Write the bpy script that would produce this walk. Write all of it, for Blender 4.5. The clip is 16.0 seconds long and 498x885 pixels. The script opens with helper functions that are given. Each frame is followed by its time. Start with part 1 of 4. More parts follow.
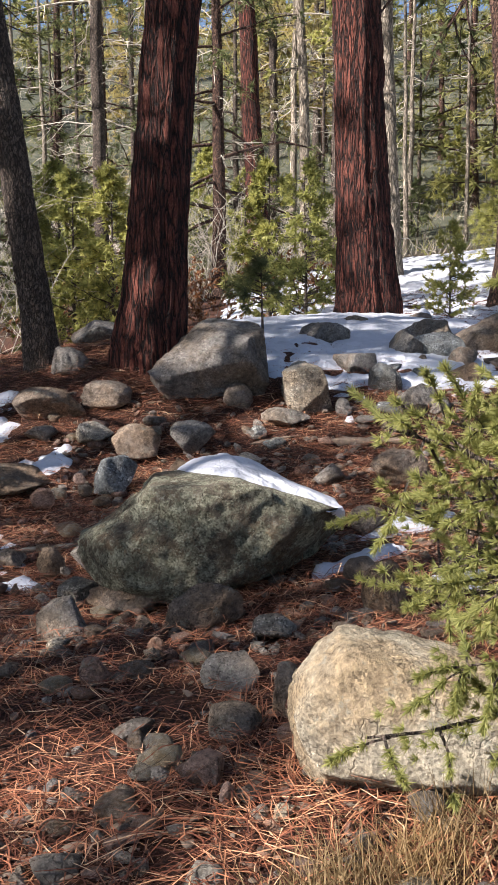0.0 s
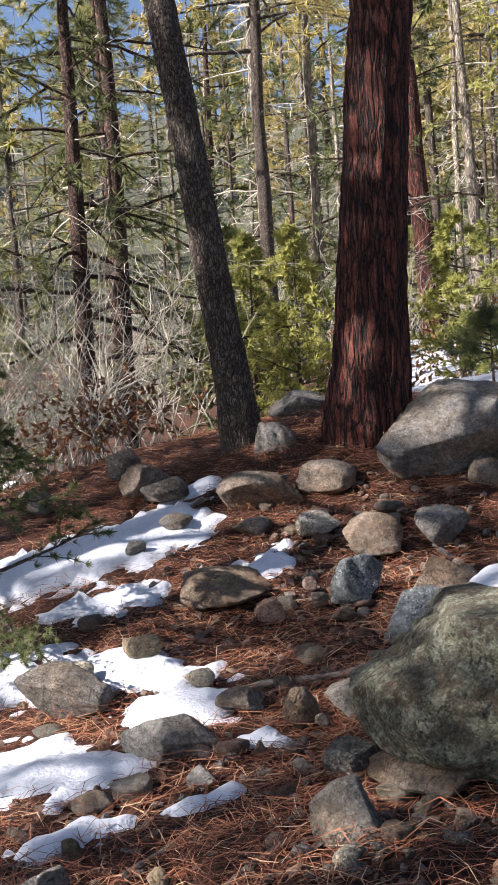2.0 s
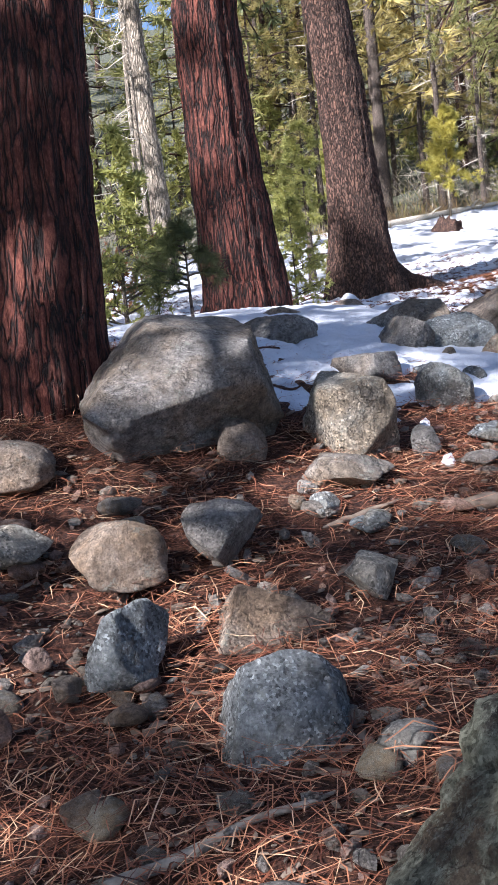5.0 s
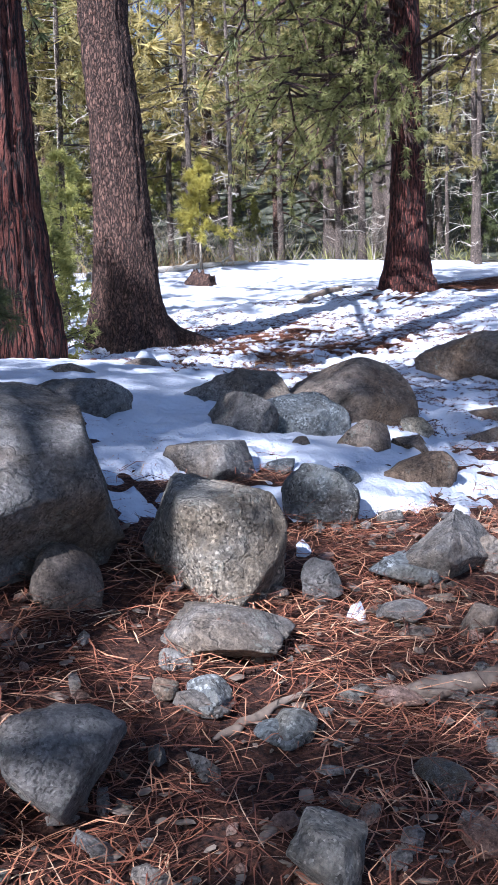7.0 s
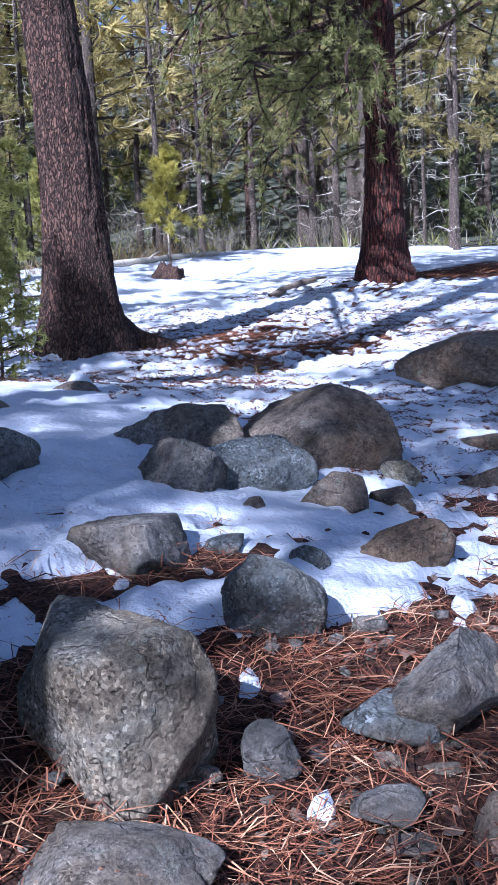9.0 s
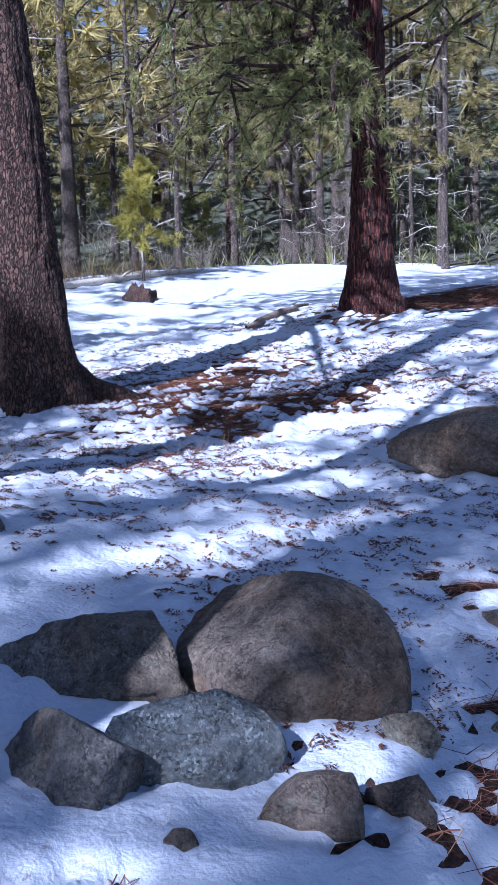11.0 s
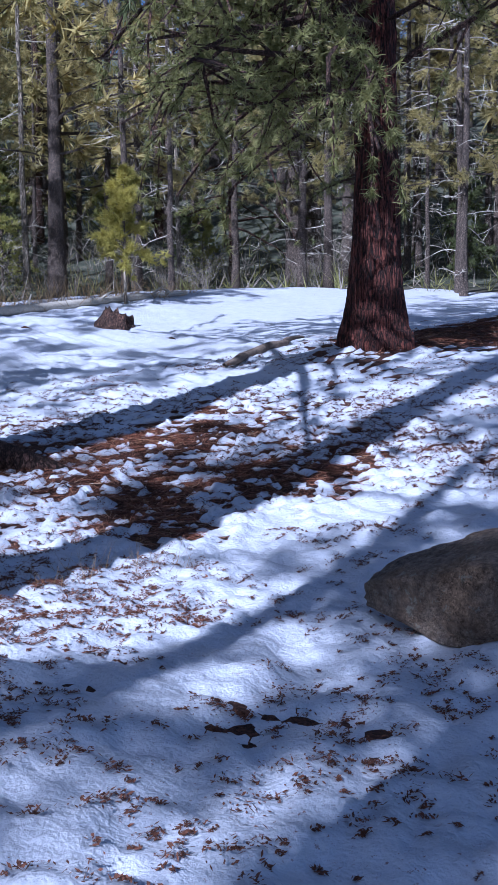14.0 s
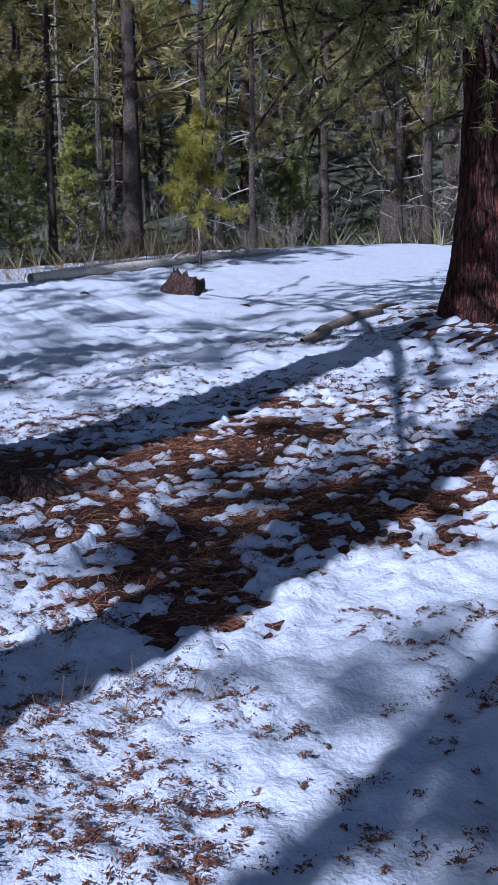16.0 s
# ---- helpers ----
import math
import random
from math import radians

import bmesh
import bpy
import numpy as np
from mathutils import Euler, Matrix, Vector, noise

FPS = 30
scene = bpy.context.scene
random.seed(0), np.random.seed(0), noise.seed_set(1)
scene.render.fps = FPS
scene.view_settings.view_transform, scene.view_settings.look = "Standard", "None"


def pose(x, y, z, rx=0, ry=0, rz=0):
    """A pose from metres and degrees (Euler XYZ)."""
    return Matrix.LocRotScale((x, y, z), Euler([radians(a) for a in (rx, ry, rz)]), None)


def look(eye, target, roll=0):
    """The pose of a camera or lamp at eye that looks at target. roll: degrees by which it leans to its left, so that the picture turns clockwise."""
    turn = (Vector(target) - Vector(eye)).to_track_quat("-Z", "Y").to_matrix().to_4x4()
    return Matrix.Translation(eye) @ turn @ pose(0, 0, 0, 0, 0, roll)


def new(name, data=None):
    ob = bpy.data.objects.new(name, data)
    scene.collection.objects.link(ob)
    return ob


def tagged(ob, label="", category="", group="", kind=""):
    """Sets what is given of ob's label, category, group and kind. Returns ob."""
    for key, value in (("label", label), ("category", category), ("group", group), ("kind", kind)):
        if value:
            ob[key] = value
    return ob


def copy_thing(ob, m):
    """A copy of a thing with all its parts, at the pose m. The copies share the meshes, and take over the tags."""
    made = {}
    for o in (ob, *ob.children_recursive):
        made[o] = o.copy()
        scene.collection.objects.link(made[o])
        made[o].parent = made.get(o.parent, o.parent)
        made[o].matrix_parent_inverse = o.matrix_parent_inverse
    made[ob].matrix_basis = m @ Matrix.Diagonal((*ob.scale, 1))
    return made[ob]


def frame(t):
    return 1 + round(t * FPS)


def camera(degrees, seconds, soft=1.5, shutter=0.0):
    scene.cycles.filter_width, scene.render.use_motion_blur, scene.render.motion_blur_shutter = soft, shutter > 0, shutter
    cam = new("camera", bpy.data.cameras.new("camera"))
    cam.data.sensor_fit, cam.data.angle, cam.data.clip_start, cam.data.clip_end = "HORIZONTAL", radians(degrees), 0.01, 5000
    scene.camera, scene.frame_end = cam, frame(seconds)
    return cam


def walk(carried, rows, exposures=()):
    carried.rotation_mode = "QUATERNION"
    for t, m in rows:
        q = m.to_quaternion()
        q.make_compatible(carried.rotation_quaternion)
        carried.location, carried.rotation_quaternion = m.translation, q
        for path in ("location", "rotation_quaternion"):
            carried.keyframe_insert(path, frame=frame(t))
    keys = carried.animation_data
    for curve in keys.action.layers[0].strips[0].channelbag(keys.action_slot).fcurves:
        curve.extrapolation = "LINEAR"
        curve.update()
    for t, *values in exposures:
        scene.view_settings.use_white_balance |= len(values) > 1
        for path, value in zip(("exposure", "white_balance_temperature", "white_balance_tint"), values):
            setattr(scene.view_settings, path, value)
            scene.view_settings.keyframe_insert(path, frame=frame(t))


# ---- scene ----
EXPOSURE = 0.8
cam = camera(28.1, 16.0)
METRES, EYE, TILT, LEAN, TURN = 11.0, 1.35, -6.5, 0.5, 0.0
ROWS = [
    (0.0, 0.0, 0.0, 0.0, 0.0, 0.0, -0.0),
    (0.5, 0.0008, 0.0225, -0.0003, 1.94, 2.59, 0.21),
    (1.0, -0.0048, 0.0424, 0.0034, 4.75, 3.9, 0.84),
    (1.5, -0.0323, 0.0684, 0.0099, 7.52, 4.3, 1.62),
    (2.0, -0.0445, 0.0933, 0.0117, 9.11, 4.05, 2.27),
    (2.5, -0.0635, 0.114, 0.0102, 6.34, 3.52, 3.16),
    (3.0, -0.0803, 0.138, 0.0076, 0.64, 3.15, 4.29),
    (3.5, -0.0883, 0.1681, 0.0166, -4.57, 2.87, 5.42),
    (4.0, -0.098, 0.1992, 0.0178, -9.0, 2.17, 6.28),
    (4.5, -0.1017, 0.2301, 0.0201, -12.79, 1.25, 6.84),
    (5.0, -0.0992, 0.2647, 0.0255, -16.31, 0.25, 7.03),
    (7.5, -0.0854, 0.392, 0.0559, -34.1, 1.4, 4.43),
    (8.0, -0.0705, 0.4048, 0.0608, -34.14, 1.23, 5.03),
    (10.5, 0.0109, 0.4897, 0.1092, -33.17, -0.89, 5.69),
    (11.0, 0.0321, 0.5129, 0.1235, -34.65, 0.42, 4.97),
    (11.5, 0.0565, 0.5339, 0.1247, -37.3, 1.36, 4.57),
    (12.0, 0.0809, 0.556, 0.135, -40.46, 1.82, 4.72),
    (12.5, 0.1093, 0.5784, 0.1473, -43.43, 2.03, 4.83),
    (13.0, 0.1412, 0.5969, 0.1464, -42.24, 2.26, 4.94),
    (13.5, 0.1618, 0.6216, 0.1598, -37.65, 2.29, 4.51),
    (14.0, 0.1815, 0.6515, 0.1648, -33.79, 1.55, 3.72),
    (14.5, 0.2088, 0.6787, 0.1711, -31.52, 0.3, 3.08),
    (15.0, 0.2354, 0.7193, 0.1731, -30.18, -0.71, 2.89),
    (15.5, 0.2583, 0.7502, 0.1858, -29.27, -0.85, 3.05),
    (16.0, 0.2829, 0.7817, 0.198, -28.43, -0.61, 3.26),
]
walk(cam, [(t, pose(0, 0, EYE, TILT, LEAN, TURN) @ pose(METRES * x, METRES * y, METRES * z, 90 + pitch, roll, yaw)) for t, x, y, z, yaw, pitch, roll in ROWS],
     exposures=[(0.0, EXPOSURE + 0.65, 6200, 17), (5.0, EXPOSURE + 1.0, 5600, 18), (8.0, EXPOSURE + 0.68, 4900, 20), (10.5, EXPOSURE + 0.4, 4650, 23), (13.0, EXPOSURE + 0.1, 4600, 23), (16.0, EXPOSURE - 0.58, 4750, 20)])

# ---- light ----
SUN_AZIMUTH, SUN_ELEVATION = -115.0, 35.0
world = bpy.data.worlds.new("winter_sky")
scene.world = world
world.use_nodes = True
_sky = world.node_tree.nodes.new("ShaderNodeTexSky")
_sky.sky_type = "NISHITA"
_sky.sun_disc = False
_sky.sun_elevation = radians(SUN_ELEVATION)
_sky.sun_rotation = radians(SUN_AZIMUTH)
world.node_tree.nodes["Background"].inputs["Strength"].default_value = 0.055
world.node_tree.links.new(_sky.outputs[0], world.node_tree.nodes["Background"].inputs["Color"])
_sun = bpy.data.lights.new("sun", "SUN")
_sun.energy, _sun.angle, _sun.color = 5.0, radians(0.55), (1.0, 0.93, 0.82)
_a, _e = radians(SUN_AZIMUTH), radians(SUN_ELEVATION)
sun_ob = new("sun", _sun)
sun_ob.matrix_world = look((math.sin(_a) * math.cos(_e) * 60, math.cos(_a) * math.cos(_e) * 60, math.sin(_e) * 60), (0, 0, 0))


# ---- materials ----
def mat_base(name, rough=0.8):
    m = bpy.data.materials.new(name)
    m.use_nodes = True
    nt = m.node_tree
    b = nt.nodes["Principled BSDF"]
    b.inputs["Roughness"].default_value = rough
    b.inputs["Specular IOR Level"].default_value = 0.3
    return m, nt, b


def coords(nt, scale=(1, 1, 1), shift=False, kind="Object"):
    """Object coordinates, stretched, and shifted from thing to thing."""
    tc = nt.nodes.new("ShaderNodeTexCoord")
    mp = nt.nodes.new("ShaderNodeMapping")
    mp.inputs["Scale"].default_value = scale
    nt.links.new(tc.outputs[kind], mp.inputs["Vector"])
    if shift:
        oi = nt.nodes.new("ShaderNodeObjectInfo")
        mul = nt.nodes.new("ShaderNodeMath")
        mul.operation = "MULTIPLY"
        mul.inputs[1].default_value = 37.0
        nt.links.new(oi.outputs["Random"], mul.inputs[0])
        nt.links.new(mul.outputs[0], mp.inputs["Location"])
    return mp.outputs[0]


def noise_tex(nt, vec, scale, detail=4, rough=0.55):
    n = nt.nodes.new("ShaderNodeTexNoise")
    n.inputs["Scale"].default_value, n.inputs["Detail"].default_value, n.inputs["Roughness"].default_value = scale, detail, rough
    nt.links.new(vec, n.inputs["Vector"])
    return n.outputs["Fac"]


def ramp(nt, fac, stops):
    r = nt.nodes.new("ShaderNodeValToRGB")
    while len(r.color_ramp.elements) < len(stops):
        r.color_ramp.elements.new(0.5)
    for el, (p, c) in zip(r.color_ramp.elements, stops):
        el.position, el.color = p, (*c, 1) if len(c) == 3 else (c[0], c[0], c[0], 1)
    nt.links.new(fac, r.inputs[0])
    return r.outputs[0]


def mix(nt, fac, a, b, blend="MIX"):
    n = nt.nodes.new("ShaderNodeMix")
    n.data_type, n.blend_type = "RGBA", blend
    for sock, v in ((n.inputs[0], fac), (n.inputs[6], a), (n.inputs[7], b)):
        if isinstance(v, bpy.types.NodeSocket):
            nt.links.new(v, sock)
        elif isinstance(v, (int, float)):
            sock.default_value = v
        else:
            sock.default_value = (*v, 1)
    return n.outputs[2]


def bump(nt, b, height, strength, dist):
    n = nt.nodes.new("ShaderNodeBump")
    n.inputs["Strength"].default_value, n.inputs["Distance"].default_value = strength, dist
    nt.links.new(height, n.inputs["Height"])
    nt.links.new(n.outputs[0], b.inputs["Normal"])


def voronoi(nt, vec, scale, feature="F1", out="Distance"):
    n = nt.nodes.new("ShaderNodeTexVoronoi")
    n.feature = feature
    n.inputs["Scale"].default_value = scale
    nt.links.new(vec, n.inputs["Vector"])
    return n.outputs[out]


def add_up(nt, a, k, b):
    """a * k + b of two heights."""
    n = nt.nodes.new("ShaderNodeMath")
    n.operation = "MULTIPLY_ADD"
    n.inputs[1].default_value = k
    nt.links.new(a, n.inputs[0])
    nt.links.new(b, n.inputs[2])
    return n.outputs[0]


def rock_mat(name, dark, light, grain, speck=0.3, lichen=None):
    """Granite: broad stains, crystals of mica and feldspar, a dull crust, and lichen where it grows."""
    m, nt, b = mat_base(name, 0.82)
    v = coords(nt, shift=True)
    broad = noise_tex(nt, v, 4.0, 8, 0.72)
    col = ramp(nt, broad, [(0.34, dark), (0.5, tuple(0.5 * (i + j) for i, j in zip(dark, light))), (0.66, light)])
    mid = noise_tex(nt, v, 34, 8, 0.8)
    col = mix(nt, 0.9, col, ramp(nt, mid, [(0.34, (0.3, 0.28, 0.26)), (0.5, (0.92, 0.92, 0.92)), (0.66, (1.6, 1.57, 1.5))]), "MULTIPLY")
    cell = voronoi(nt, v, 185 * grain, out="Color")
    crystal = ramp(nt, cell, [(0.0, (0.22, 0.21, 0.2)), (0.26, (0.45, 0.44, 0.43)), (0.34, (1, 1, 1)), (0.7, (1.1, 1.08, 1.04)), (0.8, (1.35 + 0.9 * speck,) * 3)])
    bare = ramp(nt, noise_tex(nt, v, 6, 8, 0.75), [(0.42, (0.12,)), (0.56, (0.55 + 0.4 * min(1, speck),))])
    col = mix(nt, bare, col, mix(nt, 1.0, col, crystal, "MULTIPLY"))
    rust = ramp(nt, noise_tex(nt, v, 2.4, 7, 0.68), [(0.42, (0.8, 0.62, 0.42)), (0.56, (1, 1, 1))])
    col = mix(nt, 0.65, col, rust, "MULTIPLY")
    spots = ramp(nt, noise_tex(nt, v, 13, 9, 0.82), [(0.57, (0,)), (0.62, (0.55,))])
    col = mix(nt, spots, col, (0.34, 0.35, 0.29))
    if lichen:
        f = ramp(nt, noise_tex(nt, v, 7, 12, 0.84), [(0.46, (0,)), (0.52, (0.92,))])
        patch = ramp(nt, add_up(nt, voronoi(nt, v, 140, out="Color"), 0.45, noise_tex(nt, v, 40, 7, 0.75)), [(0.5, lichen[0]), (0.7, tuple(0.5 * (i + j) for i, j in zip(*lichen))), (0.95, lichen[1])])
        patch = mix(nt, 0.8, patch, ramp(nt, noise_tex(nt, v, 24, 6, 0.7), [(0.4, (0.45, 0.45, 0.4)), (0.58, (1.15, 1.15, 1.1))]), "MULTIPLY")
        col = mix(nt, f, col, patch)
    crack = ramp(nt, noise_tex(nt, v, 3.2, 5, 0.6), [(0.49, (1,)), (0.4985, (0,)), (0.5015, (0,)), (0.51, (1,))])
    col = mix(nt, crack, mix(nt, 0.35, col, (0.03, 0.027, 0.023)), col)
    nt.links.new(col, b.inputs["Base Color"])
    h = add_up(nt, cell, 0.16, mid)
    h = add_up(nt, noise_tex(nt, v, 11, 6, 0.7), 1.3, h)
    h = add_up(nt, crack, 0.3, h)
    bump(nt, b, h, 1.0, 0.026)
    return m


ROCKS = {
    "grey": rock_mat("grey_granite", (0.13, 0.122, 0.112), (0.32, 0.30, 0.275), 1.0, 0.4),
    "brown": rock_mat("brown_granite", (0.145, 0.115, 0.09), (0.35, 0.285, 0.225), 1.0, 0.3),
    "blue": rock_mat("blue_granite", (0.12, 0.135, 0.14), (0.29, 0.31, 0.31), 0.8, 1.0),
    "pink": rock_mat("pink_stone", (0.22, 0.14, 0.11), (0.42, 0.30, 0.25), 1.3, 0.2),
    "pale": rock_mat("pale_granite", (0.33, 0.29, 0.21), (0.55, 0.50, 0.39), 0.8, 0.3),
    "speckled": rock_mat("speckled_granite", (0.18, 0.17, 0.15), (0.38, 0.36, 0.31), 0.8, 0.9),
    "lichen": rock_mat("lichen_granite", (0.075, 0.062, 0.045), (0.22, 0.19, 0.14), 1.0, 0.3, ((0.07, 0.072, 0.045), (0.46, 0.46, 0.35))),
}


def bark_mat(name, furrow, plate, pale, across=14.0, along_=2.2):
    """Bark in long flaking plates, each of its own tone, with dark furrows between."""
    m, nt, b = mat_base(name, 0.88)
    v = coords(nt, (across, across, along_), True)
    wander = nt.nodes.new("ShaderNodeTexNoise")
    wander.inputs["Scale"].default_value, wander.inputs["Detail"].default_value = 0.9, 4
    nt.links.new(v, wander.inputs["Vector"])
    vm = nt.nodes.new("ShaderNodeVectorMath")
    vm.operation = "MULTIPLY_ADD"
    vm.inputs[1].default_value = (2.2, 2.2, 2.2)
    nt.links.new(wander.outputs["Color"], vm.inputs[0])
    nt.links.new(v, vm.inputs[2])
    edge = voronoi(nt, vm.outputs[0], 1.0, "DISTANCE_TO_EDGE")
    tone_of = voronoi(nt, vm.outputs[0], 1.0, "F1", "Color")
    plates = ramp(nt, edge, [(0.02, (0,)), (0.1, (0.6,)), (0.24, (1,))])
    flake = noise_tex(nt, coords(nt, (across * 4, across * 4, along_ * 9), True), 1.0, 8, 0.78)
    tone = ramp(nt, flake, [(0.32, tuple(0.45 * c for c in plate)), (0.48, plate), (0.66, pale)])
    tone = mix(nt, 0.75, tone, ramp(nt, tone_of, [(0.15, (0.45, 0.4, 0.4)), (0.5, (0.95, 0.95, 0.95)), (0.85, (1.4, 1.3, 1.25))]), "MULTIPLY")
    blotch = ramp(nt, noise_tex(nt, coords(nt, (5, 5, 1.2), True), 1.0, 5, 0.6), [(0.36, (0.78, 0.75, 0.73)), (0.64, (1.12, 1.08, 1.04))])
    tone = mix(nt, 0.8, tone, blotch, "MULTIPLY")
    nt.links.new(mix(nt, plates, furrow, tone), b.inputs["Base Color"])
    bump(nt, b, add_up(nt, flake, 0.45, plates), 1.0, 0.03)
    return m


BARK_RED = bark_mat("ponderosa_bark", (0.010, 0.006, 0.005), (0.11, 0.034, 0.024), (0.25, 0.098, 0.066), 25, 3.2)
BARK_BROWN = bark_mat("fir_bark", (0.02, 0.013, 0.010), (0.12, 0.068, 0.05), (0.3, 0.19, 0.14), 34, 13)
BARK_GREY = bark_mat("grey_bark", (0.045, 0.037, 0.03), (0.17, 0.135, 0.11), (0.4, 0.34, 0.28), 48, 20)
BARK_PALE = bark_mat("pale_bark", (0.14, 0.12, 0.09), (0.33, 0.29, 0.23), (0.52, 0.48, 0.40), 16, 5)


def plain_mat(name, dark, light, scale=30.0, rough=0.9, relief=0.004):
    m, nt, b = mat_base(name, rough)
    v = coords(nt)
    f = noise_tex(nt, v, scale, 5, 0.65)
    nt.links.new(ramp(nt, f, [(0.3, dark), (0.7, light)]), b.inputs["Base Color"])
    bump(nt, b, f, 0.5, relief)
    return m


def foliage_mat(name, dark, light, through_share=0.35):
    """Needles: each blade has its own tone, and light from behind shines through."""
    m, nt, b = mat_base(name, 0.6)
    geo = nt.nodes.new("ShaderNodeNewGeometry")
    oi = nt.nodes.new("ShaderNodeObjectInfo")
    clump = noise_tex(nt, coords(nt), 2.2, 2)
    avg = nt.nodes.new("ShaderNodeMath")
    avg.operation = "MULTIPLY_ADD"
    avg.inputs[1].default_value = 0.45
    nt.links.new(geo.outputs["Random Per Island"], avg.inputs[0])
    sc = nt.nodes.new("ShaderNodeMath")
    sc.operation = "MULTIPLY"
    sc.inputs[1].default_value = 0.6
    nt.links.new(clump, sc.inputs[0])
    nt.links.new(sc.outputs[0], avg.inputs[2])
    col = ramp(nt, avg.outputs[0], [(0.2, dark), (0.8, light)])
    tone = ramp(nt, oi.outputs["Random"], [(0.0, (0.75, 0.8, 0.8)), (1.0, (1, 1, 0.9))])
    col = mix(nt, 1.0, col, tone, "MULTIPLY")
    nt.links.new(col, b.inputs["Base Color"])
    tr = nt.nodes.new("ShaderNodeBsdfTranslucent")
    nt.links.new(col, tr.inputs["Color"])
    ms = nt.nodes.new("ShaderNodeMixShader")
    ms.inputs[0].default_value = through_share
    out = nt.nodes["Material Output"]
    nt.links.new(b.outputs[0], ms.inputs[1])
    nt.links.new(tr.outputs[0], ms.inputs[2])
    nt.links.new(ms.outputs[0], out.inputs[0])
    return m


PINE = foliage_mat("pine_needles", (0.13, 0.14, 0.05), (0.46, 0.43, 0.17), 0.55)
FIR = foliage_mat("fir_needles", (0.08, 0.09, 0.045), (0.27, 0.29, 0.12), 0.45)
YOUNG = foliage_mat("young_needles", (0.22, 0.24, 0.075), (0.60, 0.56, 0.2), 0.5)
# sunlight put into the colour: a lit tone for background crowns
SUNLIT_OLIVE = foliage_mat("sunlit_olive_needles", (0.28, 0.235, 0.09), (0.7, 0.58, 0.26), 0.6)
YELLOW = foliage_mat("yellowing_needles", (0.38, 0.33, 0.07), (0.7, 0.6, 0.16), 0.45)
OAK = foliage_mat("dry_oak_leaves", (0.16, 0.06, 0.03), (0.36, 0.17, 0.08), 0.3)
STRAW = foliage_mat("dry_grass", (0.2, 0.125, 0.06), (0.42, 0.29, 0.15), 0.3)
TWIG = plain_mat("dead_twigs", (0.16, 0.13, 0.10), (0.38, 0.34, 0.28))
TWIG_PALE = plain_mat("bleached_twigs", (0.32, 0.28, 0.22), (0.62, 0.57, 0.48))
WOOD = plain_mat("weathered_wood", (0.10, 0.075, 0.055), (0.26, 0.20, 0.15), 18)


def litter_mat():
    """Fallen needles, each with its own rust, straw or dark brown."""
    m, nt, b = mat_base("fallen_needles", 0.55)
    geo = nt.nodes.new("ShaderNodeNewGeometry")
    col = ramp(nt, geo.outputs["Random Per Island"], [(0.0, (0.04, 0.018, 0.013)), (0.3, (0.15, 0.05, 0.027)), (0.7, (0.34, 0.135, 0.07)), (0.9, (0.47, 0.24, 0.13)), (1.0, (0.6, 0.42, 0.26))])
    nt.links.new(col, b.inputs["Base Color"])
    return m


def ground_mat():
    m, nt, b = mat_base("needle_duff", 0.95)
    v = coords(nt)
    f = noise_tex(nt, v, 60, 6, 0.75)
    col = ramp(nt, f, [(0.36, (0.014, 0.007, 0.005)), (0.5, (0.085, 0.034, 0.02)), (0.68, (0.25, 0.11, 0.06))])
    patch = ramp(nt, noise_tex(nt, v, 1.6, 6, 0.65), [(0.36, (0.5, 0.5, 0.5)), (0.62, (1, 1, 1))])
    col = mix(nt, 1.0, col, patch, "MULTIPLY")
    sep = nt.nodes.new("ShaderNodeVectorMath")
    sep.operation = "DISTANCE"
    sep.inputs[1].default_value = (6, 12, 1)
    nt.links.new(v, sep.inputs[0])
    away = nt.nodes.new("ShaderNodeMapRange")
    away.inputs["From Min"].default_value, away.inputs["From Max"].default_value = 13, 22
    nt.links.new(sep.outputs["Value"], away.inputs["Value"])
    leaf = ramp(nt, noise_tex(nt, v, 2.5, 8, 0.75), [(0.3, (0.03, 0.028, 0.018)), (0.5, (0.066, 0.075, 0.05)), (0.7, (0.2, 0.175, 0.125))])
    nt.links.new(mix(nt, away.outputs[0], col, leaf), b.inputs["Base Color"])
    bump(nt, b, f, 1.0, 0.035)
    return m


def snow_mat():
    m, nt, b = mat_base("old_snow", 0.55)
    v = coords(nt)
    n1 = noise_tex(nt, v, 16, 3, 0.5)
    tone = ramp(nt, noise_tex(nt, v, 7, 7, 0.7), [(0.3, (0.45, 0.475, 0.525)), (0.6, (0.58, 0.595, 0.635))])
    dirt = ramp(nt, noise_tex(nt, v, 130, 3, 0.6), [(0.66, (1, 1, 1)), (0.74, (0.55, 0.42, 0.33))])
    tone = mix(nt, 0.7, tone, dirt, "MULTIPLY")
    crumbs = ramp(nt, noise_tex(nt, v, 48, 4, 0.65), [(0.62, (0,)), (0.67, (0.85,))])
    where = ramp(nt, noise_tex(nt, v, 1.3, 3, 0.5), [(0.48, (0,)), (0.6, (1,))])
    tone = mix(nt, mix(nt, 1.0, crumbs, where, "MULTIPLY"), tone, (0.16, 0.066, 0.05))
    nt.links.new(tone, b.inputs["Base Color"])
    n2 = noise_tex(nt, v, 42, 4, 0.6)
    bump(nt, b, mix(nt, 0.45, n1, n2), 0.9, 0.024)
    return m


CRUMBS = plain_mat("bark_crumbs", (0.035, 0.016, 0.011), (0.22, 0.09, 0.05), 70)
LITTER, DUFF, SNOW = litter_mat(), ground_mat(), snow_mat()


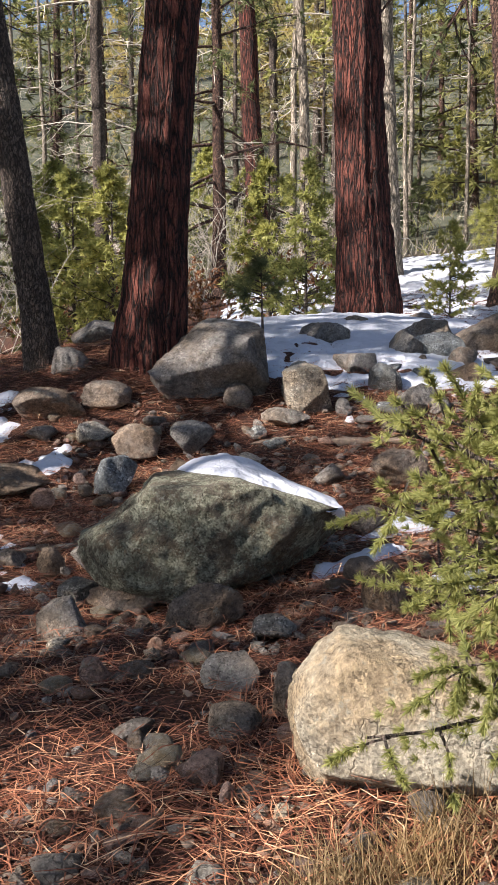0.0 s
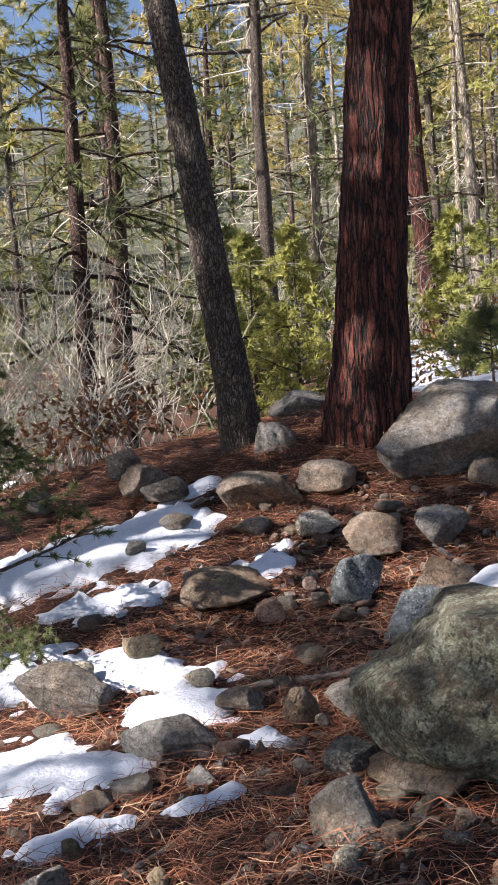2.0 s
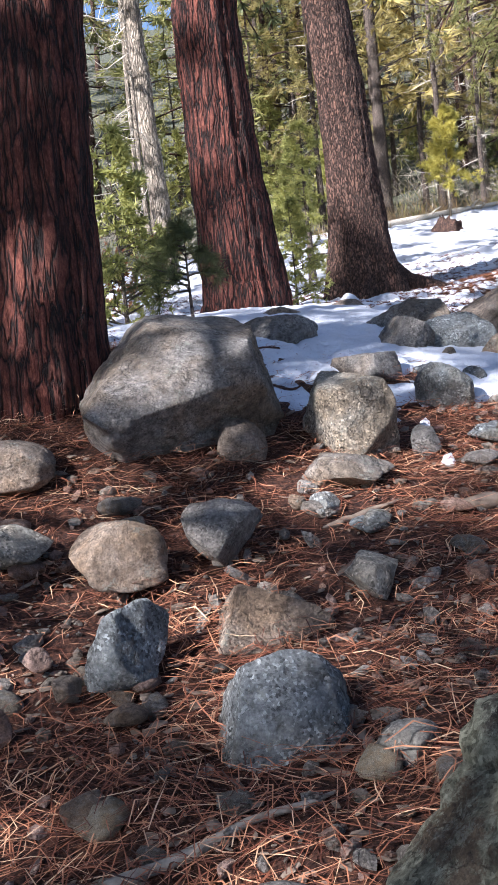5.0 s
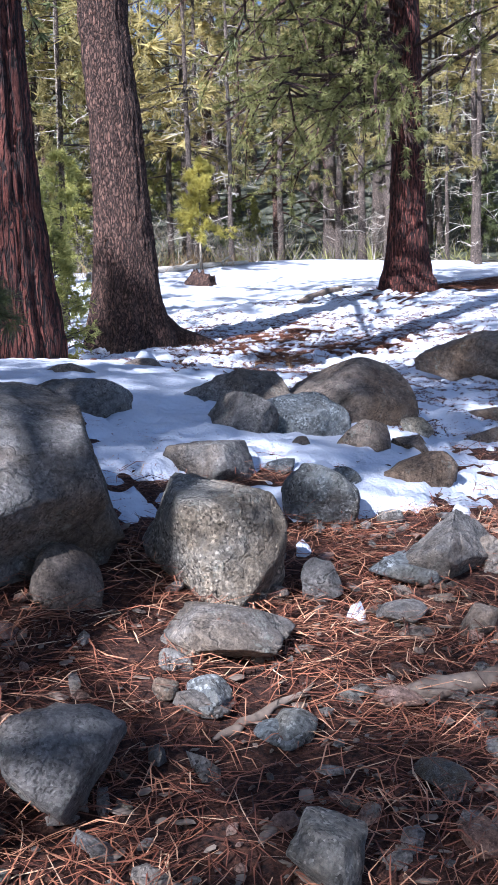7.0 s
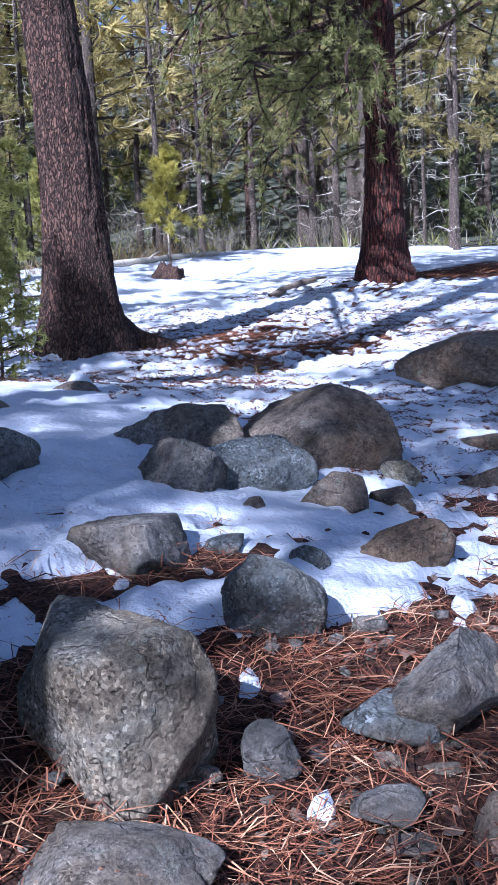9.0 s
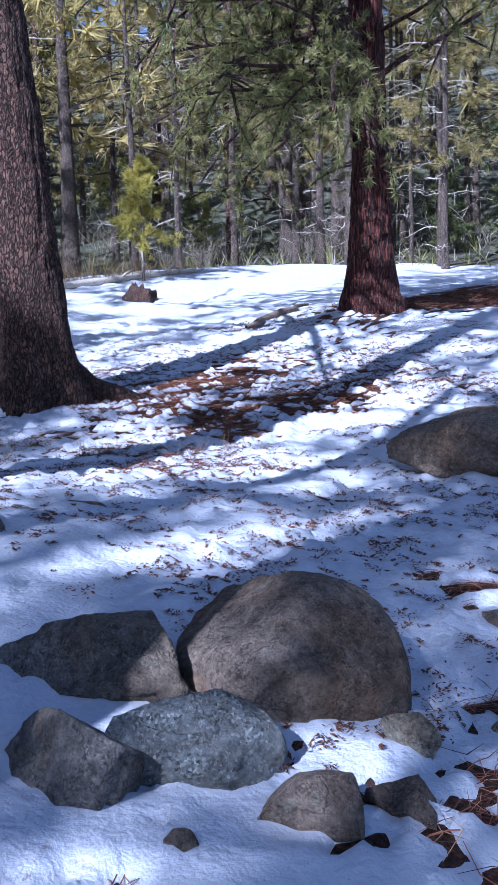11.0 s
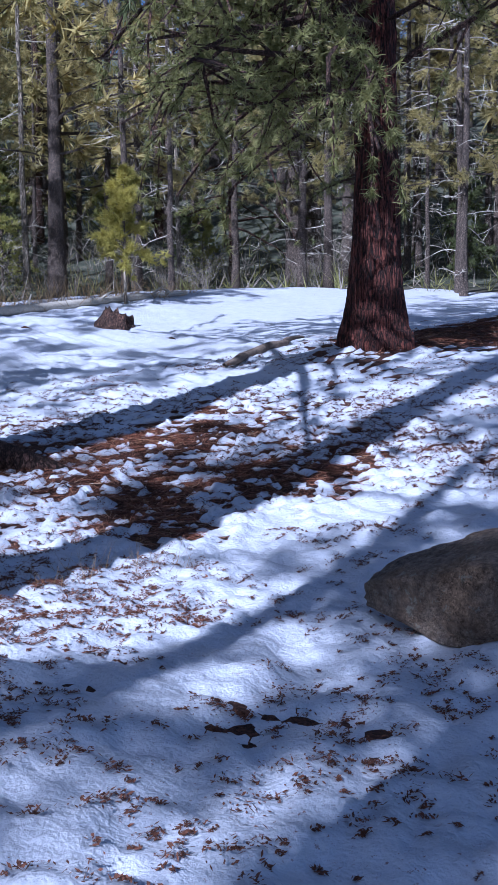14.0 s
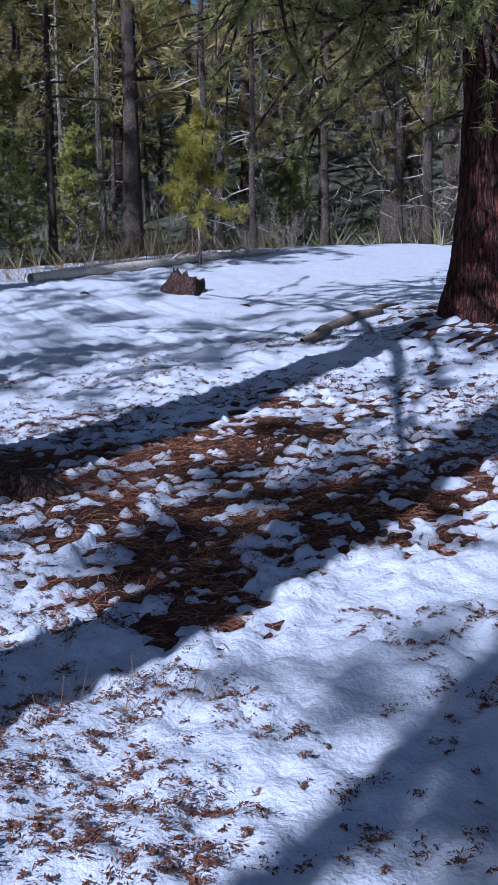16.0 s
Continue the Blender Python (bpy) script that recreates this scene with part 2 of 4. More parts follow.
# ---- the lie of the land ----
def vnoise(x, y, seed=0):
    """Smooth noise of two coordinates, from -1 to 1."""
    xi, yi = np.floor(x).astype(np.int64), np.floor(y).astype(np.int64)
    fx, fy = x - xi, y - yi
    fx, fy = fx * fx * (3 - 2 * fx), fy * fy * (3 - 2 * fy)

    def h(a, b):
        n = (a * 374761393 + b * 668265263 + seed * 2147483647) & 0xFFFFFFFF
        n = ((n ^ (n >> 13)) * 1274126177) & 0xFFFFFFFF
        return ((n ^ (n >> 16)) & 0xFFFF) / 32767.5 - 1
    top = h(xi, yi) * (1 - fx) + h(xi + 1, yi) * fx
    low = h(xi, yi + 1) * (1 - fx) + h(xi + 1, yi + 1) * fx
    return top * (1 - fy) + low * fy


def fbm(x, y, octaves=4, seed=0):
    s, a = 0, 0.5
    for k in range(octaves):
        s, x, y, a = s + a * vnoise(x, y, seed + k), x * 2.03 + 5.1, y * 2.03 - 3.7, a * 0.5
    return s


SWELLS = [(-1.5, 5, -0.348), (-0.3, 3, 0.243), (0.5, 6, -0.167), (1, 8.5, 0.437), (3.5, 9, -0.105), (5, 13, -0.163), (-2.5, 8, 0.432),
          (0, 0.5, 0.09), (-1, 6.8, 0.213), (9, 15, -0.046)]


def lie(x, y):
    """The height of the bare ground without its roughness."""
    x, y = np.asarray(x, float), np.asarray(y, float)
    far = np.hypot(x - 2, y - 8)
    k = np.minimum(1, 60 / np.maximum(far, 1))
    xx, yy = 2 + (x - 2) * k, 8 + (y - 8) * k
    z = -0.163 + 0.081 * xx + 0.109 * yy
    for a, b, c in SWELLS:
        z = z + c * np.exp(-((x - a) ** 2 + (y - b) ** 2) / (2 * 2.2 ** 2))
    z = z + 0.13 * np.exp(-((x - 1.2) ** 2 + (y - 10.6) ** 2) / 4)
    z = z + 0.2 * np.exp(-((x + 0.72) ** 2 + (y - 7.3) ** 2) / 0.8) + 0.15 * np.exp(-((x - 10.3) ** 2 + (y - 16.8) ** 2) / 3)
    z = z + 0.32 * np.exp(-((x - 10.5) * 0.25 - (y - 25)) ** 2 / 9 - ((x - 11) / 9) ** 2)
    z = z + 0.1 * np.exp(-((x - 4.3) ** 2 + (y - 14) ** 2) / 1.5)
    # the creek bed, and the wooded slopes round about
    z = z - 0.9 * np.exp(-((x + 9) ** 2 / 40 + (y - 17) ** 2 / 60))
    rise = np.maximum(0, far - 26)
    ahead = 0.5 + 0.5 * np.clip((y - 8) / np.maximum(far, 1) * 1.5 + 0.3, -1, 1)
    return z + ahead * 0.36 * rise ** 2 / (rise + 14) * np.minimum(1, 150 / np.maximum(far, 1)) - (1 - ahead) * 0.03 * rise * np.minimum(1, 80 / np.maximum(far, 1))


def rough(x, y):
    return 0.035 * fbm(x * 1.7, y * 1.7, 3, 3) + 0.016 * fbm(x * 9, y * 9, 2, 9)


def height(x, y):
    return lie(x, y) + rough(np.asarray(x, float), np.asarray(y, float))


def blob(x, y, a, b, rx, ry, turn=0.0):
    c, s = math.cos(radians(turn)), math.sin(radians(turn))
    u, v = (x - a) * c + (y - b) * s, -(x - a) * s + (y - b) * c
    return np.exp(-(u / rx) ** 2 - (v / ry) ** 2)


def snow_depth(x, y):
    """Depth of the snow, below zero where the ground is bare."""
    ragged = 0.4 * fbm(x * 1.3, y * 1.3, 3, 21) + 0.36 * fbm(x * 4, y * 5.5, 2, 31) + 1.1 * fbm(x * 14, y * 18, 2, 35)
    edge = y - (6.64 + 0.06 * (np.minimum(x, 3) - 1.2) ** 2) - 0.3 * np.exp(-((x + 0.1) / 0.45) ** 2)
    meadow = np.minimum(np.tanh(edge * 2.5), np.tanh((x + 0.45) * 2.2))
    m = np.where(meadow > 0, 1.05, 1.7) * meadow
    # patches on the stony ground
    for a, b, rx, ry, turn, c in ((-2.2, 6.3, 0.8, 0.4, 20, 1.9), (-2.3, 5.0, 0.6, 0.4, 0, 1.6), (-1.9, 4.2, 0.4, 0.35, 0, 1.7), (-1.95, 5.7, 0.4, 0.22, 10, 1.5), (-1.75, 5.0, 0.55, 0.2, -20, 1.7), (-1.35, 4.6, 0.3, 0.2, -30, 1.7),
                                  (-1.6, 4.15, 0.35, 0.22, 30, 1.6), (-1.5, 3.75, 0.25, 0.14, 30, 1.5), (-1.17, 3.88, 0.14, 0.06, 15, 1.7), (-1.06, 4.27, 0.2, 0.07, 0, 1.5),
                                  (-1.2, 5.85, 0.2, 0.24, 0, 1.5), (-1.75, 6.95, 0.35, 0.2, 30, 1.5), (0.22, 7.02, 0.2, 0.12, 20, 1.5), (0.47, 7.02, 0.25, 0.09, 20, 1.4),
                                  (0.74, 6.62, 0.08, 0.12, 0, 1.4), (0.42, 4.05, 0.3, 0.1, 30, 1.7), (0.75, 4.5, 0.28, 0.12, 20, 1.6), (0.62, 6.2, 0.06, 0.04, 40, 1.5), (1.4, 6.62, 0.12, 0.06, 0, 1.1), (0.8, 3.7, 0.12, 0.15, 0, 1.5)):
        m = np.maximum(m, -1.7 + (c + 0.95) * blob(x, y, a, b, rx * 1.25, ry * 1.25, turn))
    # bare needles under trees and on the trodden way
    bare = 0
    for a, b, rx, ry, turn, c in ((5.9, 14.2, 2.0, 0.9, 30, 1.1), (5.3, 13.0, 1.5, 0.8, 40, 0.95), (4.6, 14.3, 1.5, 0.8, 0, 1.0), (6.6, 12.9, 2.0, 0.8, 25, 0.75), (14.0, 17.6, 4.2, 1.5, 12, 2.4), (18, 19, 3, 1.2, 15, 1.6),
                                  (3.1, 8.25, 0.5, 0.3, 20, 0.95), (2.35, 7.35, 0.6, 0.3, 30, 1.0), (3.0, 8.9, 0.9, 0.7, 40, 0.42), (4.4, 11.0, 1.6, 1.2, 50, 0.3), (6.3, 13.2, 2.0, 1.2, 30, 0.65),
                                  (8.6, 15.2, 2.6, 0.9, 30, 0.7), (1.4, 10.7, 0.8, 0.5, 0, 1.3), (2.2, 13.0, 1.3, 1.4, 0, 0.9), (3, 15.5, 1.6, 1.6, 0, 0.8), (3.6, 12.9, 1.2, 0.8, 0, 0.7)):
        bare = np.maximum(bare, c * blob(x, y, a, b, rx, ry, turn)) + 0.25 * np.minimum(bare, c * blob(x, y, a, b, rx, ry, turn))
    m = m - np.where(x > 9.5, bare, np.minimum(bare, 1.12))
    # snow thins out among the trees
    wood = np.clip((np.hypot((x - 9) / 1.25, y - 16.5) - 10.5) / 3, 0, 1)
    m = np.where(y > 7, m * (1 - wood) + wood * (-1.0 + 1.75 * blob(x, y, -7, 16, 2.5, 3) + 1.5 * blob(x, y, -4.5, 11.5, 2.2, 2.5) + 0.5 * fbm(x * 0.4, y * 0.4, 2, 77)), m)
    d = m + ragged + 0.32 * blob(x, y, 3.7, 9.8, 1.5, 1.7)
    return np.clip(0.03 * np.tanh(d * 2.2), -0.025, 0.09)


def snow_top(gx, gy, depth):
    """Height of the trodden, lumpy surface of the snow."""
    full = np.clip((depth - 0.006) / 0.02, 0, 1)
    meadow = np.clip((gx - 1.6) / 0.8, 0, 1)
    lumps = 0.012 * fbm(gx * 4, gy * 4, 3, 51) + 0.006 * fbm(gx * 16, gy * 16, 2, 61)
    clods = (0.6 + 0.8 * meadow) * (0.026 * fbm(gx * 4.3, gy * 4.3, 3, 55) + 0.03 * fbm(gx * 10, gy * 10, 3, 65))
    pits = np.clip(fbm(gx * 3.1, gy * 3.1, 2, 71) - 0.3, 0, 0.3) * 0.26 * meadow
    return height(gx, gy) * 0.35 + lie(gx, gy) * 0.65 + depth + full * np.maximum(0.016 + lumps + full * clods - pits, -0.012) - 0.01


def lines(lo, hi, step, limit):
    inner = list(np.arange(lo, hi, step))
    out, d, p = [], step, hi
    while p < limit:
        d *= 1.05 if d < 0.2 else 1.1
        p += d
        out.append(p)
    back, d, p = [], step, lo
    while p > -limit:
        d *= 1.05 if d < 0.2 else 1.1
        p -= d
        back.append(p)
    return np.array(back[::-1] + inner + out)


def grid_mesh(name, xs, ys, z, keep=None):
    nx, ny = len(xs), len(ys)
    gx, gy = np.meshgrid(xs, ys)
    verts = np.stack([gx.ravel(), gy.ravel(), z.ravel()], 1)
    i = (np.arange(ny - 1)[:, None] * nx + np.arange(nx - 1)[None, :]).ravel()
    faces = np.stack([i, i + 1, i + nx + 1, i + nx], 1)
    if keep is not None:
        k = keep.ravel()
        faces = faces[k[faces].any(1)]
        used = np.unique(faces)
        back = np.zeros(len(verts), np.int64)
        back[used] = np.arange(len(used))
        verts, faces = verts[used], back[faces]
    return raw_mesh(name, verts, faces)


def raw_mesh(name, verts, faces, smooth=True):
    """A mesh from arrays of corners and equal-sided faces."""
    me = bpy.data.meshes.new(name)
    n = faces.shape[1]
    me.vertices.add(len(verts))
    me.vertices.foreach_set("co", np.ascontiguousarray(verts, np.float32).ravel())
    me.loops.add(faces.size)
    me.loops.foreach_set("vertex_index", np.ascontiguousarray(faces, np.int32).ravel())
    me.polygons.add(len(faces))
    me.polygons.foreach_set("loop_start", np.arange(0, faces.size, n, dtype=np.int32))
    me.polygons.foreach_set("use_smooth", np.full(len(faces), smooth))
    me.update(calc_edges=True)
    return me


def thing(name, me, material, label, category, group="", kind=""):
    ob = new(name, me)
    me.materials.append(material)
    return tagged(ob, label, category, group, kind)


def part(name, me, material, parent, label=""):
    ob = new(name, me)
    me.materials.append(material)
    ob.parent = parent
    return tagged(ob, label)


xs, ys = lines(-3.0, 6.0, 0.06, 420), lines(1.2, 13.5, 0.06, 420)
gx, gy = np.meshgrid(xs, ys)
thing("ground", grid_mesh("ground", xs, ys, height(gx, gy)), DUFF, "forest floor of red-brown pine needles and soil", "ground", kind="structure")
xs, ys = lines(-2.4, 7.6, 0.031, 45), lines(3.5, 15.6, 0.031, 45)
gx, gy = np.meshgrid(xs, ys)
depth = snow_depth(gx, gy)
snow_z = snow_top(gx, gy, depth)
thing("snow_cover", grid_mesh("snow_cover", xs, ys, snow_z, depth > -0.024), SNOW, "thin trodden snow with needle patches melting through", "snow", kind="structure")


# ---- how the things are made ----
def unit_ball(level):
    bm = bmesh.new()
    bmesh.ops.create_icosphere(bm, subdivisions=level, radius=1.0)
    v = np.array([p.co[:] for p in bm.verts])
    f = np.array([[p.index for p in q.verts] for q in bm.faces])
    bm.free()
    return v, f


BALLS = {n: unit_ball(n) for n in (2, 3, 4, 5, 6)}


def n3(p, scale, seed):
    """Smooth noise on points in space."""
    a = vnoise(p[:, 0] * scale + p[:, 2] * scale * 0.7 + 11.3, p[:, 1] * scale - p[:, 2] * scale * 0.6, seed)
    b = vnoise(p[:, 2] * scale + 3.1 + p[:, 0] * scale * 0.3, p[:, 0] * scale * 0.8 + p[:, 1] * scale, seed + 5)
    return 0.5 * (a + b)


rock_count = [0]


def rock(x, y, z, w, d, h, yaw, angular, look_name, label, cap=False, shape=0, cuts=(), shelf=0.0):
    """A stone with broken faces and worn edges, its middle at (x, y, z)."""
    rock_count[0] += 1
    seed = rock_count[0] + 1000 * shape
    rng = np.random.RandomState(seed)
    v, f = BALLS[6 if w > 0.75 else 5 if w > 0.3 else 4 if w > 0.1 else 3]
    p = v * (1 + 0.26 * n3(v, 1.1, seed)[:, None])
    for _ in range(int(5 + 8 * angular)):
        n = rng.normal(size=3) * np.array([1, 1, 0.7])
        n /= np.linalg.norm(n)
        over = np.maximum(0, p @ n - rng.uniform(0.46, 0.86) * (1 - 0.12 * angular))
        p = p - over[:, None] * n * (0.9 + 0.09 * angular)
    for a, b, c, o in cuts:
        n = np.array((a, b, c)) / math.sqrt(a * a + b * b + c * c)
        p = p - np.maximum(0, p @ n - o)[:, None] * n * 0.95
    if shelf:
        p = p * (1 + shelf * np.tanh((0.05 + 0.12 * n3(p, 2.1, 5) - p[:, 2]) / 0.07) * np.clip(-p[:, 0] * 2.5, 0, 1))[:, None] ** np.array([1, 1, 0])
    crack = np.maximum(0, 0.12 - np.abs(n3(p, 1.7, seed + 2))) * (1 if w > 0.25 else 0.3)
    p = p * (1 + 0.055 * n3(p, 3.1, seed + 3)[:, None] + 0.034 * n3(p, 8, seed + 7)[:, None] + 0.017 * n3(p, 21, seed + 8)[:, None] + 0.008 * n3(p, 47, seed + 4)[:, None] - 0.35 * crack[:, None])
    p[:, 2] = np.where(p[:, 2] < -0.55, -0.55 + (p[:, 2] + 0.55) * 0.5, p[:, 2])
    p = p / np.abs(p).max(0)
    p = p * np.array([w, d, h]) / 2
    tilt = Euler((radians(rng.uniform(-6, 6)), radians(rng.uniform(-7, 7)), radians(yaw))).to_matrix()
    p = p @ np.array(tilt).T
    name = "boulder" if w > 0.38 else "stone"
    ob = thing(name, raw_mesh(name, p, f), ROCKS[look_name], label, name, "stones of the slope")
    ob.location = (x, y, z)
    if cap:
        u = p / np.array([w, d, h]) * 2
        m = u[:, 2] - 0.72 + 0.3 * n3(p, 2.3 / w, seed + 9) + 0.42 * u[:, 0] + 0.25 * u[:, 1]
        lift = np.clip((m + 0.06) * 1.9, 0, 1) ** 0.6
        q = p * 1.004
        q[:, 2] += 0.07 * lift * min(1, 0.5 + w) - 0.014 + 0.006 * n3(p, 9, seed)
        keep = (m > -0.12)
        ff = f[keep[f].all(1)]
        used = np.unique(ff)
        back = np.zeros(len(q), np.int64)
        back[used] = np.arange(len(used))
        c = thing("snow_cap", raw_mesh("snow_cap", q[used], back[ff]), SNOW, "rounded cap of white snow on a boulder", "snow", "snow caps")
        c.location = (x, y, z)
    return ob


def tube_arrays(path, radii, sides, rough_amp=0.0, seed=0, flutes=0.0):
    """Corners and faces of a tapered tube along a path."""
    path, radii = np.asarray(path, float), np.asarray(radii, float)
    n = len(path)
    t = np.gradient(path, axis=0)
    t /= np.linalg.norm(t, axis=1)[:, None] + 1e-9
    ref = np.where(np.abs(t[:, 2:3]) > 0.9, np.array([[1.0, 0, 0]]), np.array([[0, 0, 1.0]]))
    a = np.cross(t, ref)
    a /= np.linalg.norm(a, axis=1)[:, None] + 1e-9
    b = np.cross(t, a)
    ang = np.linspace(0, 2 * np.pi, sides, endpoint=False)
    r = np.repeat(radii[:, None], sides, 1)
    if rough_amp:
        run = np.concatenate([[0], np.cumsum(np.linalg.norm(np.diff(path, axis=0), axis=1))])
        zz = run[:, None] + 0 * ang
        cx, cy = np.cos(ang)[None, :] * radii.max() * 9, np.sin(ang)[None, :] * radii.max() * 9
        cell = vnoise(cx * 1.6 + zz * 0.5, cy * 1.6 + zz * 0.55 + 7, seed) + 0.6 * vnoise(cx * 3.6 + 3, cy * 3.6 + zz * 1.7, seed + 3) + 0.4 * vnoise(cx * 5 + zz * 5, cy * 5 - zz * 6, seed + 5)
        r = r * (1 + rough_amp * (np.abs(cell) ** 0.6 * 2 - 1.2)) + flutes * radii[:, None] * np.sin(ang * 5 + seed)[None, :] * np.clip((radii / radii[n // 2] - 1.05), 0, 1)[:, None]
    p = path[:, None, :] + r[:, :, None] * (np.cos(ang)[None, :, None] * a[:, None, :] + np.sin(ang)[None, :, None] * b[:, None, :])
    i = np.arange(n - 1)[:, None] * sides
    j = np.arange(sides)[None, :]
    k = (j + 1) % sides
    f = np.stack([(i + j).ravel(), (i + k).ravel(), (i + sides + k).ravel(), (i + sides + j).ravel()], 1)
    return p.reshape(-1, 3), f


def join(chunks):
    vs, fs, n = [], [], 0
    for v, f in chunks:
        vs.append(v)
        fs.append(f + n)
        n += len(v)
    return np.concatenate(vs), np.concatenate(fs)


def tri(v, f):
    return v, np.concatenate([f[:, [0, 1, 2]], f[:, [0, 2, 3]]])


def crown(base, pieces, tall):
    """The crown: limbs, twigs and needles in one mesh, each with its material."""
    me = raw_mesh("crown", *join([p for p, _ in pieces]), smooth=False)
    me.polygons.foreach_set("material_index", np.concatenate([np.full(len(p[1]), i) for i, (p, _) in enumerate(pieces)]).astype(np.int32))
    for _, material in pieces[:-1]:
        me.materials.append(material)
    return part("crown", me, pieces[-1][1], base)


def blades(centres, dirs, count, length, width, spread, rng):
    """Thin pointed needles round the given points."""
    c = np.repeat(np.asarray(centres), count, 0)
    d = np.repeat(np.asarray(dirs), count, 0) + spread * rng.normal(size=(len(c), 3))
    d /= np.linalg.norm(d, axis=1)[:, None] + 1e-9
    side = np.cross(d, rng.normal(size=(len(c), 3)))
    side /= np.linalg.norm(side, axis=1)[:, None] + 1e-9
    ln = length * rng.uniform(0.6, 1.15, size=(len(c), 1))
    v = np.stack([c - side * width / 2, c + side * width / 2, c + d * ln], 1).reshape(-1, 3)
    return v, np.arange(len(v)).reshape(-1, 3)


def bough(start, way, length, rng, droop=0.15, bend=0.12, steps=7):
    """A limb's path."""
    p, d = np.array(start, float), np.array(way, float)
    pts = [p.copy()]
    for _ in range(steps):
        d = d + rng.normal(size=3) * bend + np.array([0, 0, -droop])
        d /= np.linalg.norm(d)
        p = p + d * length / steps
        pts.append(p.copy())
    return np.array(pts)


def along(path, f):
    i = f * (len(path) - 1)
    k = min(int(i), len(path) - 2)
    d = path[k + 1] - path[k]
    return path[k] + d * (i - k), d / (np.linalg.norm(d) + 1e-9)


def tree(name, label, category, tall, radius, bark, needles, seed, first=0.3, limbs=40, reach=2.0, droop=0.05, rise=0.1, sides=10, lean=(0, 0), flare=0.25,
         tufts=9, per=10, blade=0.2, wide=0.02, spread=0.7, dead=0, rough_amp=0.0, rows=14, twigs=3, limb_mat=None, group="", top=0.15, flutes=0.0, low=1.0, side=None):
    """A conifer: trunk, limbs, dead snags and a crown of needles, at the origin."""
    rng = np.random.RandomState(seed)
    base = tagged(new(name), label, category, group)
    zs = np.concatenate([np.linspace(-0.25, tall, rows)]) if rows < 30 else np.concatenate([np.linspace(-0.25, 5.5, rows - 12), np.linspace(5.5, tall, 13)[1:]])
    wob = np.cumsum(rng.normal(size=(len(zs), 2)) * 0.004 * tall / len(zs) * 6, 0)
    axis = np.stack([lean[0] * zs + wob[:, 0] - wob[0, 0], lean[1] * zs + wob[:, 1] - wob[0, 1], zs], 1)
    u = np.clip(zs / tall, 0, 1)
    rad = radius * ((1 - u) ** 0.8 * (1 - top) + top * (1 - u) + 0.01) * (1 + flare * 1.3 * np.exp(-np.clip(zs, 0, 99) / (radius * 2.2)))
    part("trunk", raw_mesh("trunk", *tube_arrays(axis, rad, sides, rough_amp, seed, flutes)), bark, base)

    def at(z):
        return np.array([np.interp(z, zs, axis[:, i]) for i in range(3)])
    wood, cs, ds = [], [], []
    for k in range(limbs):
        u0 = first + (1 - first) * ((k + rng.uniform(0, 1)) / limbs) ** low
        a = rng.uniform(0, 2 * np.pi) if side is None else rng.normal(side, 0.8)
        ln = reach * (1 - u0) ** 0.7 * rng.uniform(0.6, 1.15) / (1 - first) ** 0.7 + 0.12 * reach
        way = np.array([math.cos(a), math.sin(a), rise + rng.normal() * 0.15])
        path = bough(at(u0 * tall), way, ln, rng, droop, 0.12, 5)
        r0 = max(0.006, 0.016 * ln)
        wood.append(tube_arrays(path, np.linspace(r0, r0 * 0.25, len(path)), 4))
        for _ in range(twigs):
            q, d = along(path, rng.uniform(0.3, 0.95))
            w2 = d * 0.7 + rng.normal(size=3) * 0.6
            sub = bough(q, w2 / np.linalg.norm(w2), ln * rng.uniform(0.2, 0.4), rng, droop, 0.15, 3)
            wood.append(tube_arrays(sub, np.linspace(r0 * 0.4, r0 * 0.15, len(sub)), 3))
            for _ in range(max(1, tufts // 3)):
                q2, d2 = along(sub, rng.uniform(0.3, 1.0))
                cs.append(q2)
                ds.append(d2)
        for _ in range(tufts):
            q, d = along(path, rng.uniform(0.35, 1.0))
            cs.append(q + rng.normal(size=3) * 0.04 * reach)
            ds.append(d)
    snags = []
    for k in range(dead):
        u0 = rng.uniform(0.04, max(first, 0.5))
        a = rng.uniform(0, 2 * np.pi)
        ln = reach * rng.uniform(0.25, 0.7)
        path = bough(at(u0 * tall), (math.cos(a), math.sin(a), rng.uniform(-0.35, 0.25)), ln, rng, 0.06, 0.16, 5)
        snags.append(tube_arrays(path, np.linspace(0.012, 0.004, len(path)), 3))
        for _ in range(4):
            q, d = along(path, rng.uniform(0.25, 0.95))
            w2 = d * 0.6 + rng.normal(size=3) * 0.7
            sub = bough(q, w2 / np.linalg.norm(w2), ln * rng.uniform(0.2, 0.5), rng, 0.05, 0.2, 3)
            snags.append(tube_arrays(sub, np.linspace(0.007, 0.003, len(sub)), 3))
    pieces = []
    if wood:
        pieces.append((tri(*join(wood)), limb_mat or bark))
    if snags:
        pieces.append((tri(*join(snags)), TWIG_PALE if dead > 12 else TWIG))
    if needles and cs:
        pieces.append((blades(cs, ds, per, blade, wide, spread, rng), needles))
    crown(base, pieces, tall)
    return base


def stand(ob, x, y, turn=0.0, sink=0.0):
    ob.matrix_world = pose(x, y, float(lie(x, y)) - sink, 0, 0, turn)
    return ob


def shrub(name, label, tall, stems, material, seed, leaves=None, forks=5, thick=0.008, group=""):
    """A bare bush of forked stems, with a few dry leaves where it has them."""
    rng = np.random.RandomState(seed)
    base = tagged(new(name), label, "shrub", group)
    wood, cs, ds = [], [], []
    for _ in range(stems):
        a = rng.uniform(0, 2 * np.pi)
